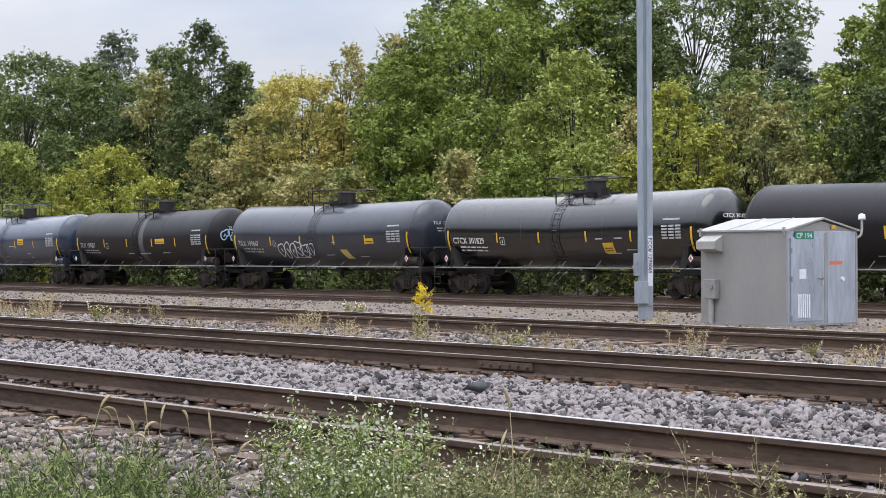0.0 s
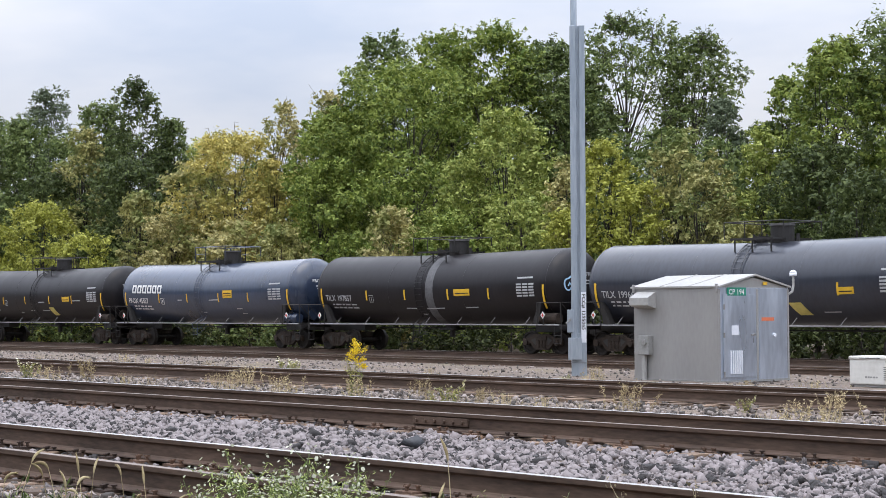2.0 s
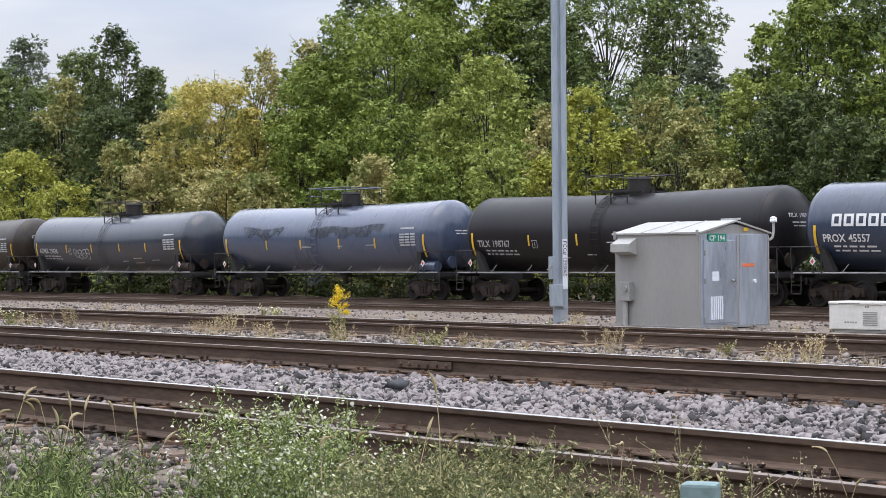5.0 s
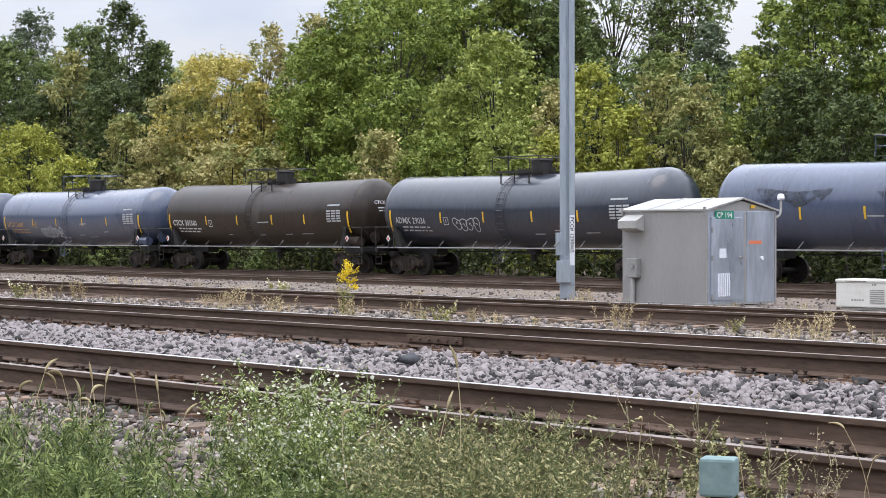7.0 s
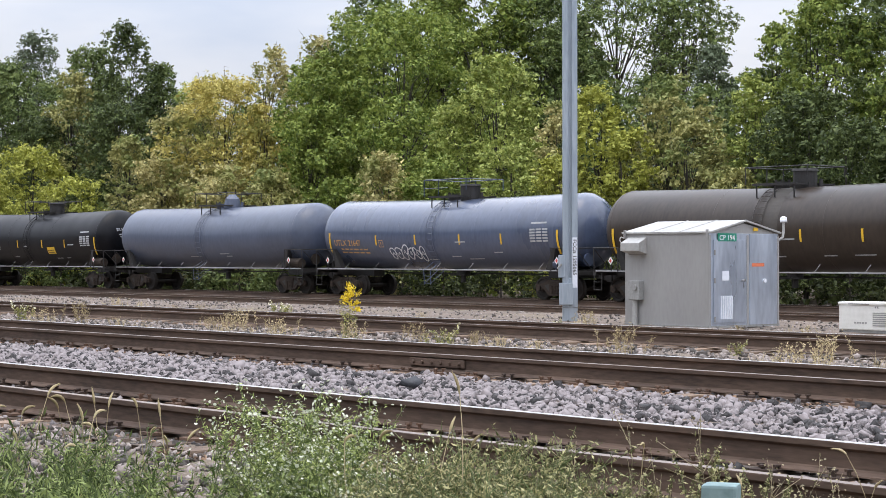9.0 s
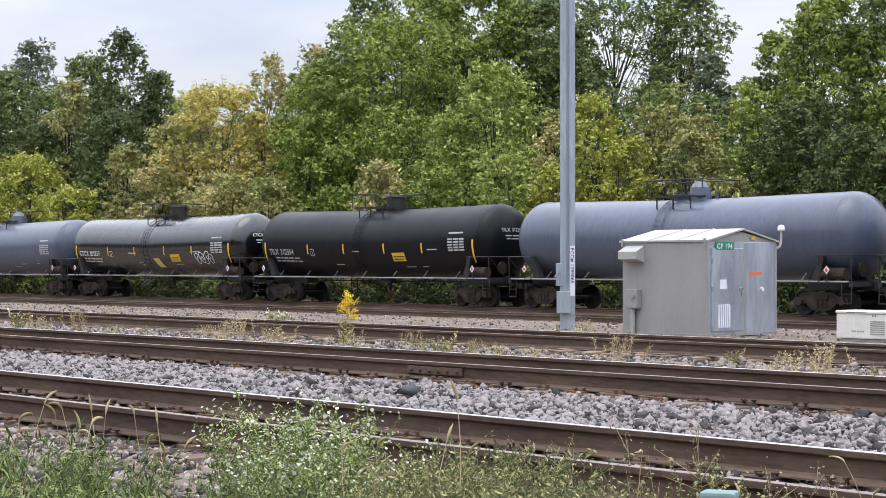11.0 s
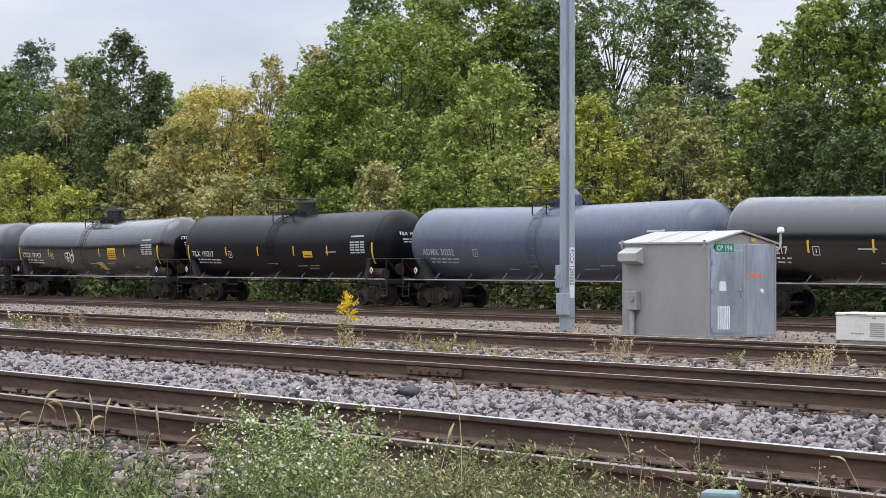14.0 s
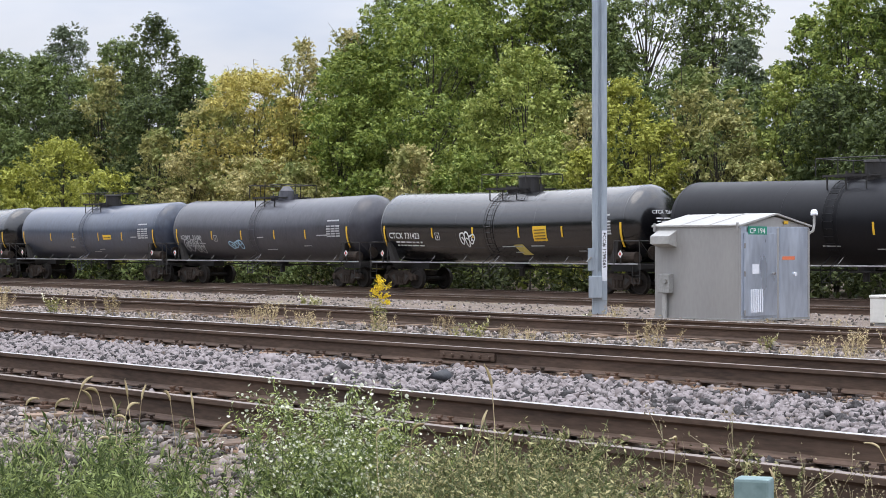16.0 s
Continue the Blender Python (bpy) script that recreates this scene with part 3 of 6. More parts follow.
def tank_car(label, paint, marks="", ink=WHITE, round_head=False, rail_kind=0, dome=0, reflectors=True, tag=None, panel=None, block=True, extra=None, fittings=IRON):
    car = tagged(new("tank_car"), label, "tank car", "tank cars of the freight train")
    part_of("tank", SHARED["tank_round" if round_head else "tank"].copy(), paint, car)
    for seam in SHARED["seams"]:
        part_of("weld_seam", seam.copy(), paint, car)
    for end in ("l", "r"):
        part_of("end_frame", SHARED["end_" + end], IRON, car)
        part_of("coupler", SHARED["coupler_" + end], IRON, car)
    for x in (-6.75, 6.75):
        bogie = part_of("bogie", SHARED["bogie"], BOGIE, car, "rusty cast-steel bogie")
        bogie.location = (x, 0, 0)
        for dx in (-0.89, 0.89):
            ws = part_of("wheelset", SHARED["wheelset"], WHEEL, bogie)
            ws.location = (dx, 0, 0.457)
            wheelsets.append((ws, dx))
    part_of("ladder", SHARED["ladder"].copy(), paint, car).location = (-0.35, 0, 0)
    part_of("platform", SHARED["platform"], IRON, car)
    part_of("railing", SHARED["railing%d" % rail_kind], fittings, car)
    part_of("dome", SHARED["dome%d" % dome].copy(), paint if dome else IRON, car)
    part_of("sill_rail", SHARED["sill"], SILL, car)
    part_of("bottom_outlet", SHARED["outlet"], IRON, car)
    part_of("brake_reservoir", SHARED["reservoir"].copy(), paint if paint.name.startswith("blue") else BOGIE, car)
    if reflectors:
        for x in (-7.3, 7.3):
            part_of("reflector", SHARED["long_bar"], YELLOW, car, "tall yellow reflector strip").location = (x, 0, 0)
        for x in (-4.0, -1.35, 1.5, 4.05):
            part_of("reflector", SHARED["bar"], YELLOW, car, "short yellow reflector strip").location = (x, 0, 0)
    if marks:
        lettering("reporting_mark", marks, -7.0, -0.52, 0.27, ink, car, 0.92)
        rng = random.Random(len(label))
        rows, y = [], -0.72
        for k in range(2):
            x = -6.6
            while x < -4.9:
                w = rng.uniform(0.12, 0.4)
                rows.append((x, x + w, y - 0.16 * k, y - 0.16 * k + 0.065))
                x += w + 0.09
        bars("small_print", rows, ink, car)
        bm = bmesh.new()
        ribbon(bm, [(-4.0 + 0.18, -0.55), (-3.55, -0.55), (-3.55, -0.25), (-3.82, -0.25), (-3.82, -0.55)], 0.03, barrel)
        ribbon(bm, [(-3.68, -0.48), (-3.68, -0.33)], 0.04, barrel)
        part("class_stencil", bm, ink, car)
    if block:
        rows = [(5.75 + 0.36 * i, 6.05 + 0.36 * i, -0.42 + 0.115 * j, -0.35 + 0.115 * j) for i in range(3) for j in range(5)] + [(5.8, 6.7, 0.3, 0.37)]
        bars("data_stencil", rows, PALE, car)
    at = head_point(1)
    x = -0.62
    for word in marks.split():
        me = letters(word, 0.15)
        far = max(v.co.x for v in me.vertices)
        for v in me.vertices:
            v.co = at(x + v.co.x, 0.36 + v.co.y, 0.014)
        part_of("end_mark", me, ink, car)
        x += far + 0.09
    bars("end_stencil", [(-0.45, -0.12, 0.16, 0.21), (-0.06, 0.35, 0.16, 0.21), (-0.4, -0.2, 0.04, 0.085), (-0.15, 0.3, 0.04, 0.085)], ink, car, at, 0.012)
    # diamond placards on small holders over the bogies
    for x in (-7.35, 7.35):
        bm = bmesh.new()
        box(bm, x - 0.02, x + 0.02, -1.56, -1.53, 1.17, 1.62)
        part("placard_holder", bm, IRON, car)
        bm = bmesh.new()
        for size, y, mi in ((0.145, -1.585, 0), (0.08, -1.592, 1)):
            ring = [(x, 1.56 - size), (x + size * 0.85, 1.56), (x, 1.56 + size), (x - size * 0.85, 1.56)]
            front = [bm.verts.new((q, y, z)) for q, z in ring]
            back = [bm.verts.new((q, y + 0.02, z)) for q, z in ring]
            bm.faces.new(front).material_index = mi
            bm.faces.new(list(reversed(back))).material_index = mi
            for k in range(4):
                bm.faces.new((front[k], back[k], back[(k + 1) % 4], front[(k + 1) % 4])).material_index = mi
        part("hazard_placard", bm, [WHITE, RED], car, "white diamond placard with red middle")
    if panel:
        part_of("panel", patch_mesh("panel", panel[0], panel[1], panel[2], panel[3]), panel[4] if len(panel) > 4 else YELLOW, car, "yellow painted panel")
        bars("panel_print", [(panel[0] + 0.08, panel[1] - 0.08, panel[2] + 0.08 + 0.12 * k, panel[2] + 0.12 + 0.12 * k) for k in range(int((panel[3] - panel[2] - 0.1) / 0.12))], IRON, car, lift=0.012)
    if tag:
        part_of("inspection_tag", patch_mesh("inspection_tag", tag[0], tag[0] + 0.55, tag[1], tag[1] + 0.55, -0.3), TAG, car, "slanted pale yellow painted tag")
    rng = random.Random(label)
    rows = []
    for k in range(5):
        x, y, w = rng.uniform(-2.5, 5.0), rng.choice((-1.0, -0.85, -1.15, -0.35)), rng.uniform(0.3, 0.9)
        rows.append((x, x + w, y, y + 0.05))
    bars("warning_print", rows, PALE, car)
    if extra:
        extra(car)
    return car


def waves(car):
    """Black residue that has run down in waves from mid-height."""
    bm, rng = bmesh.new(), random.Random(5)
    for x0, x1 in ((-6.0, -2.6), (-0.9, 4.8)):
        last, ph = None, rng.uniform(0, 6)
        for x in np.arange(x0, x1, 0.1):
            ends = min(1.0, (x - x0) / 0.5, (x1 - x) / 0.5)
            up = 0.55 + 0.06 * math.sin(1.9 * x)
            low = up - ends * (0.22 + 0.26 * abs(math.sin(2.1 * x + ph)) + 0.1 * rng.random())
            pair = [bm.verts.new(barrel(x, low + (up - low) * j / 5, 0.010)) for j in range(6)]
            if last:
                for j in range(5):
                    bm.faces.new((last[j], pair[j], pair[j + 1], last[j + 1]))
            last = pair
    part("residue_stain", bm, RUNS, car, "black wavy residue stain")


def streak(x, w, mat):
    def add(car):
        part_of("spill_streak", patch_mesh("spill_streak", x - w / 2, x + w / 2, -2.0, 2.2, 0, 0.006, (2, 30)), mat, car, "darker spill band down the shell")
    return add


def brand_blocks(car):
    """A large white company name, drawn as plain blocks."""
    rows = []
    for k in range(6):
        x = -6.6 + 0.49 * k
        rows += [(x, x + 0.11, 0.0, 0.42), (x + 0.11, x + 0.4, 0.33, 0.42), (x + 0.29, x + 0.4, 0.0, 0.33), (x + 0.11, x + 0.29, 0.0, 0.09)]
    bars("company_mark", rows, WHITE, car)


def both(*fs):
    def add(car):
        for f in fs:
            f(car)
    return add


def spray(*a, **k):
    return lambda car: scrawl(car, *a, **k)


BLACK = tank_paint("black_gloss_paint", (0.004, 0.004, 0.005), 0.3, 0.3, coat=1.0, coat_rough=0.17, spec=0.12)
BLACK_MATT = tank_paint("black_matt_paint", (0.0055, 0.0057, 0.0075), 0.42, 0.3, coat=0.1, spec=0.16)
BROWN_BLACK = tank_paint("brown_black_paint", (0.0135, 0.0118, 0.0135), 0.40, 0.25, coat=0.1, spec=0.22)
GREY_DARK = tank_paint("dark_grey_paint", (0.027, 0.031, 0.043), 0.34, 0.2, coat=0.8, coat_rough=0.2, spec=0.2)
BLUE_GREY = tank_paint("blue_grey_paint", (0.029, 0.043, 0.076), 0.32, 0.22, coat=1.0, coat_rough=0.19, spec=0.2)
BLUE_PALE = tank_paint("blue_pale_grey_paint", (0.064, 0.083, 0.132), 0.30, 0.2, coat=1.0, coat_rough=0.19, spec=0.2)
OLIVE = tank_paint("olive_brown_paint", (0.036, 0.0265, 0.020), 0.38, 0.3, coat=0.3, spec=0.2)
GREY_RUST = tank_paint("grey_rusting_paint", (0.028, 0.034, 0.049), 0.34, 0.22, coat=0.9, coat_rough=0.2, spec=0.2, third=(0.06, 0.045, 0.036), third_at=0.64)
GREY_MID = tank_paint("mid_grey_paint", (0.068, 0.083, 0.122), 0.35, 0.18, coat=0.5, coat_rough=0.25, spec=0.25)
BAND = material("dark_spill", (0.035, 0.03, 0.026), (0.06, 0.05, 0.04), 0.6, grain=10, stain=2, bump=0.05)
RUNS = material("thin_black_runs", (0.012, 0.015, 0.022), (0.05, 0.06, 0.085), 0.45, grain=3, stain=1.2, bump=0.0, thin=0.43)
BAND_GREY = material("grey_spill", (0.07, 0.07, 0.075), (0.12, 0.12, 0.125), 0.6, grain=10, stain=2, bump=0.05)

PANEL = (2.0, 2.85, -0.82, -0.42)
TRAIN = [
    (-44.4, dict(label="brown-black tank car with white graffiti on its side", paint=BROWN_BLACK, extra=spray(-1.2, -0.9, 3.2, 0.9, 21, SPRAY_BLUE))),
    (-62.0, dict(label="black tank car with white lettering and yellow panel", paint=BLACK, marks="CTCX 301829", panel=(2.4, 3.0, -0.95, -0.5))),
    (-79.6, dict(label="dark grey tank car with white bubble graffiti", paint=GREY_DARK, marks="TILX 199667", ink=PALE, tag=(2.0, -1.25), panel=(4.0, 4.7, -0.45, -0.2), extra=spray(-3.4, -1.15, 3.1, 0.95, 4, SPRAY, count=6))),
    (-97.1, dict(label="brown-black tank car with grey spill band at the ladder", paint=BROWN_BLACK, marks="TILX 197857", ink=PALE, panel=(1.9, 2.9, -0.3, -0.02), extra=both(streak(0.3, 0.5, BAND_GREY), spray(-1.0, -0.2, 0.8, 0.6, 7, SPRAY_BLUE, at=head_point(1), count=2)))),
    (-114.4, dict(label="blue-grey tank car with large white company mark", paint=BLUE_GREY, marks="PROX 45557", panel=(1.9, 2.7, -0.25, 0.12), rail_kind=1, extra=brand_blocks, fittings=BLUE_GREY)),
    (-131.6, dict(label="brown-black tank car with slanted yellow tag", paint=BROWN_BLACK, marks="TILX 198767", ink=PALE, tag=(1.4, -1.2), panel=(3.0, 3.8, -0.35, -0.08))),
    (-149.3, dict(label="pale blue-grey tank car stained with black waves", paint=BLUE_PALE, extra=waves, rail_kind=1, fittings=BLUE_GREY)),
    (-168.0, dict(label="weathered grey tank car with rust on its crown", paint=GREY_RUST, marks="ADMX 29036", ink=PALE, round_head=True, extra=both(spray(-3.2, -0.75, 1.6, 0.5, 11, PALE, count=4, w=0.04), spray(-0.2, 0.2, 0.9, 0.6, 13, SPRAY, at=head_point(1), count=2)))),
    (-185.6, dict(label="olive-brown tank car with dark spill band", paint=OLIVE, marks="CTCX 301360", extra=streak(0.1, 0.8, BAND))),
    (-203.2, dict(label="pale blue-grey tank car with faded orange lettering", paint=BLUE_PALE, marks="UTLX 21647", ink=ORANGE_INK, round_head=True, rail_kind=1, extra=spray(-3.2, -1.1, 2.4, 0.6, 31, SPRAY, count=6, w=0.05), fittings=BLUE_GREY)),
    (-220.9, dict(label="plain mid-grey tank car with rust stains on top", paint=GREY_MID, round_head=True, dome=1, reflectors=False, block=False)),
    (-238.7, dict(label="matt black tank car with yellow panel", paint=BLACK_MATT, marks="TILX 312354", ink=PALE, panel=PANEL)),
    (-256.4, dict(label="glossy black tank car with white graffiti tag", paint=BLACK, marks="CTCX 301217", panel=PANEL, tag=(0.5, -1.15), extra=spray(4.3, -0.95, 1.5, 0.6, 3, SPRAY, count=4, w=0.05))),
    (-273.6, dict(label="mid-grey tank car with rounded ends and tapered bonnet", paint=GREY_MID, marks="ADMX 30252", ink=PALE, round_head=True, dome=1, reflectors=False)),
    (-291.3, dict(label="matt black tank car with small yellow panel", paint=BLACK_MATT, marks="TILX 195317", panel=(2.2, 2.9, -0.55, -0.25))),
    (-308.8, dict(label="glossy black tank car with two yellow panels", paint=BLACK, marks="CTCX 731423", panel=(2.35, 3.15, -0.62, 0.0), tag=(1.2, -1.3), extra=spray(-2.2, -0.75, 0.9, 0.6, 9, WHITE, count=3))),
    (-326.2, dict(label="dark grey tank car with white and blue graffiti", paint=tank_paint("warm_grey_paint", (0.046, 0.046, 0.056), 0.38, coat=0.5, coat_rough=0.22, spec=0.25), marks="ADMX 30190", ink=PALE, round_head=True, dome=1, extra=both(spray(-6.8, -1.2, 1.8, 0.8, 41, PALE, count=4), spray(-2.5, -0.95, 1.2, 0.5, 43, SPRAY_BLUE, count=3)))),
    (-343.2, dict(label="dark blue-grey tank car with faded stencils", paint=tank_paint("dark_blue_grey_paint", (0.046, 0.057, 0.084), 0.36, coat=0.7, coat_rough=0.2, spec=0.25), panel=(2.0, 2.9, -0.4, -0.15))),
    (-360.6, dict(label="glossy black tank car at the rear", paint=BLACK, panel=PANEL))]
TRAIN_CARS = [(tank_car(**spec), bar + 7.3) for bar, spec in TRAIN]


# ---- signal hut ----
ALU = material("weathered_aluminium_sheet", (0.315, 0.31, 0.302), (0.365, 0.36, 0.352), 0.42, metal=0.3, grain=14, stain=1.4, bump=0.08, depth=0.004, stretch=(1, 1, 0.3))
# blue and paler than ALU: sky reflection on the hut's end, put into the colour
ALU_BLUE = material("sky_tinted_end_sheet", (0.42, 0.47, 0.55), (0.60, 0.66, 0.75), 0.34, metal=0.7, grain=10, stain=1.8, bump=0.08, depth=0.004, stretch=(1, 1, 0.25))
ROOF = material("pale_roof_sheet", (0.33, 0.325, 0.31), (0.43, 0.425, 0.41), 0.6, metal=0.2, grain=12, stain=1.5, bump=0.1, depth=0.004)
GALV = material("galvanised_steel", (0.27, 0.32, 0.37), (0.40, 0.45, 0.50), 0.5, metal=0.45, grain=16, stain=1.2, bump=0.06, depth=0.003, stretch=(1, 1, 0.15))
GREEN_SIGN = material("green_sign", (0.0, 0.19, 0.12), (0.0, 0.24, 0.16), 0.5, grain=20, stain=2, bump=0.0)
BOX_GREY = material("grey_cast_box", (0.22, 0.22, 0.21), (0.32, 0.32, 0.31), 0.6, grain=20, stain=3, bump=0.1)
STICKER = material("white_sticker", (0.66, 0.69, 0.75), (0.78, 0.80, 0.84), 0.5, grain=20, stain=3, bump=0.0)
ORANGE = material("orange_sticker", (0.62, 0.14, 0.06), (0.72, 0.20, 0.09), 0.5, grain=20, stain=3, bump=0.0)


def flat_text(name, text, size, mat, parent, m, squeeze=1.0):
    x = 0.0
    for word in text.split():
        me = letters(word, size)
        far = max(v.co.x for v in me.vertices)
        me.transform(m @ Matrix.Diagonal((squeeze, 1, 1, 1)) @ Matrix.Translation((x, 0, 0)))
        part_of(name, me, mat, parent)
        x += far + 0.4 * size


def signal_hut(x0, x1, y0, y1, z0, eave, ridge):
    hut = tagged(new("signal_hut"), "weathered aluminium railway signal hut with green sign", "signal hut")
    hut.location = (x0, y0, z0)
    w, d, e, r = x1 - x0, y1 - y0, eave - z0, ridge - z0
    bm = bmesh.new()
    pts = [(0, 0), (d, 0), (d, e), (d / 2, r), (0, e)]
    a = [bm.verts.new((0, y, z)) for y, z in pts]
    b = [bm.verts.new((w, y, z)) for y, z in pts]
    bm.faces.new(a)
    bm.faces.new(list(reversed(b)))
    for k in range(5):
        bm.faces.new((a[k], b[k], b[(k + 1) % 5], a[(k + 1) % 5]))
    bmesh.ops.recalc_face_normals(bm, faces=bm.faces[:])
    bmesh.ops.bevel(bm, geom=bm.edges[:], offset=0.012, segments=2, affect="EDGES")
    part("body", bm, ALU, hut)
    bm = bmesh.new()
    for s in (0, 1):
        ya, yb = (-0.035, d / 2) if s == 0 else (d + 0.035, d / 2)
        v = [bm.verts.new(p) for p in ((-0.07, ya, e - 0.01), (w + 0.07, ya, e - 0.01), (w + 0.07, yb, r + 0.04), (-0.07, yb, r + 0.04))]
        u = [bm.verts.new((q.co.x, q.co.y, q.co.z + 0.04)) for q in v]
        bm.faces.new(v)
        bm.faces.new(u)
        for k in range(4):
            bm.faces.new((v[k], v[(k + 1) % 4], u[(k + 1) % 4], u[k]))
        for x in (0.9, 1.8):
            pipe(bm, [(x, ya, e + 0.035), (x, yb, r + 0.085)], 0.012, 5)
    bmesh.ops.recalc_face_normals(bm, faces=bm.faces[:])
    part("roof", bm, ROOF, hut, "pale sheet-metal gable roof")
    for x in (0.0, w - 0.06):
        bm = bmesh.new()
        box(bm, x, x + 0.06, -0.05, 0.0, e - 0.12, e + 0.08, 0.008)
        part("lifting_lug", bm, ALU, hut)
    for ya, yb, xa, xb in ((-0.015, 0.05, -0.02, 0.015), (d - 0.05, d + 0.015, -0.02, 0.015), (d * 0.53, d * 0.56, 0.0, 0.012)):
        bm = bmesh.new()
        box(bm, w + xa, w + xb, ya, yb, 0.05, e - 0.05, 0.003)
        part("trim", bm, ALU, hut)
    bm = bmesh.new()
    box(bm, -0.015, w + 0.02, -0.02, d + 0.02, 0.0, 0.05, 0.004)
    part("base_frame", bm, BOX_GREY, hut)
    # thin sheet added so the end wall takes the reflected sky's tint
    bm = bmesh.new()
    box(bm, w - 0.01, w + 0.005, 0.004, d - 0.004, 0.052, e - 0.012, 0.004)
    part("end_cladding", bm, ALU_BLUE, hut, "end sheet with the sky's blue reflection in its colour")
    bm = bmesh.new()
    box(bm, w + 0.003, w + 0.035, 0.14, d * 0.5, 0.12, e - 0.16, 0.008)
    door = part("door", bm, ALU_BLUE, hut, "galvanised steel door")
    bm = bmesh.new()
    box(bm, w + 0.003, w + 0.018, d * 0.57, d * 0.97, 0.05, e - 0.02, 0.005)
    part("side_panel", bm, ALU_BLUE, hut)
    for z in (0.2, 1.1, 1.75):
        bm = bmesh.new()
        rod(bm, (w + 0.045, 0.15, z - 0.06), (w + 0.045, 0.15, z + 0.06), 0.022, seg=8)
        part("hinge", bm, ALU, door)
    bm = bmesh.new()
    rod(bm, (w + 0.035, d * 0.47, 1.1), (w + 0.09, d * 0.47, 1.1), 0.03, seg=10)
    box(bm, w + 0.06, w + 0.09, d * 0.43, d * 0.48, 1.08, 1.12, 0.004)
    part("handle", bm, ALU, door)
    for k in range(6):
        bm = bmesh.new()
        y = 0.36 + k * 0.075
        box(bm, w + 0.035, w + 0.055, y, y + 0.045, 0.2, 0.74, 0.006)
        part("louvre", bm, STICKER, door)
    bm = bmesh.new()
    box(bm, w + 0.035, w + 0.04, 0.42, 0.66, 1.1, 1.32)
    part("notice", bm, STICKER, door)
    bm = bmesh.new()
    box(bm, w + 0.018, w + 0.023, d * 0.6, d * 0.78, 1.42, 1.5)
    part("warning_sticker", bm, ORANGE, hut)
    bm = bmesh.new()
    rod(bm, (w + 0.018, d * 0.78, 1.08), (w + 0.06, d * 0.78, 1.08), 0.05, seg=12)
    part("lamp", bm, STICKER, hut)
    bm = bmesh.new()
    box(bm, w + 0.016, w + 0.036, 0.28, 0.94, e - 0.20, e - 0.01, 0.004)
    sign = part("sign", bm, GREEN_SIGN, hut, "green sign with white letters")
    flat_text("lettering", "CP 194", 0.125, WHITE, sign, Matrix.Translation((w + 0.04, 0.32, e - 0.17)) @ Matrix.Rotation(radians(90), 4, "Z") @ Matrix.Rotation(radians(90), 4, "X"), 1.06)
    # vent hood, meter box and conduit on the long side
    bm = bmesh.new()
    v = [(0.12, 0.0, 1.72), (0.12, -0.28, 1.80), (0.12, -0.28, 1.98), (0.12, 0.0, 2.12)]
    a = [bm.verts.new(p) for p in v]
    b = [bm.verts.new((0.72, y, z)) for _, y, z in v]
    bm.faces.new(a)
    bm.faces.new(list(reversed(b)))
    for k in range(4):
        bm.faces.new((a[k], b[k], b[(k + 1) % 4], a[(k + 1) % 4]))
    bmesh.ops.recalc_face_normals(bm, faces=bm.faces[:])
    part("vent_hood", bm, ROOF, hut)
    bm = bmesh.new()
    box(bm, 0.26, 0.62, -0.17, 0.0, 0.62, 1.08, 0.02)
    rod(bm, (0.50, -0.17, 0.92), (0.50, -0.21, 0.92), 0.07, seg=14)
    part("meter_box", bm, BOX_GREY, hut)
    bm = bmesh.new()
    rod(bm, (0.40, -0.07, 0.0), (0.40, -0.07, 0.64), 0.065, seg=12)
    part("conduit", bm, ROOF, hut)
    bm = bmesh.new()
    pipe(bm, [(w, d + 0.02, e - 0.16), (w + 0.05, d + 0.10, e - 0.10), (w + 0.05, d + 0.14, e + 0.05), (w + 0.05, d + 0.14, e + 0.30)], 0.03, 8)
    mast = part("antenna_pipe", bm, ROOF, hut)
    bm = bmesh.new()
    bmesh.ops.create_uvsphere(bm, u_segments=14, v_segments=8, radius=0.085, matrix=Matrix.Translation((w + 0.05, d + 0.14, e + 0.35)) @ Matrix.Diagonal((1, 1, 0.75, 1)))
    rod(bm, (w + 0.05, d + 0.14, e + 0.27), (w + 0.05, d + 0.14, e + 0.34), 0.085, seg=14)
    part("antenna_dome", bm, STICKER, mast, "white antenna dome", smooth=True)
    bm = bmesh.new()
    box(bm, w + 0.02, w + 0.04, d * 0.62, d * 0.68, e + 0.05, e + 0.13, 0.004)
    part("tag", bm, YELLOW, hut)
    return hut


signal_hut(-30.22, -27.56, 32.0, 34.52, -0.64, 1.57, 1.80)


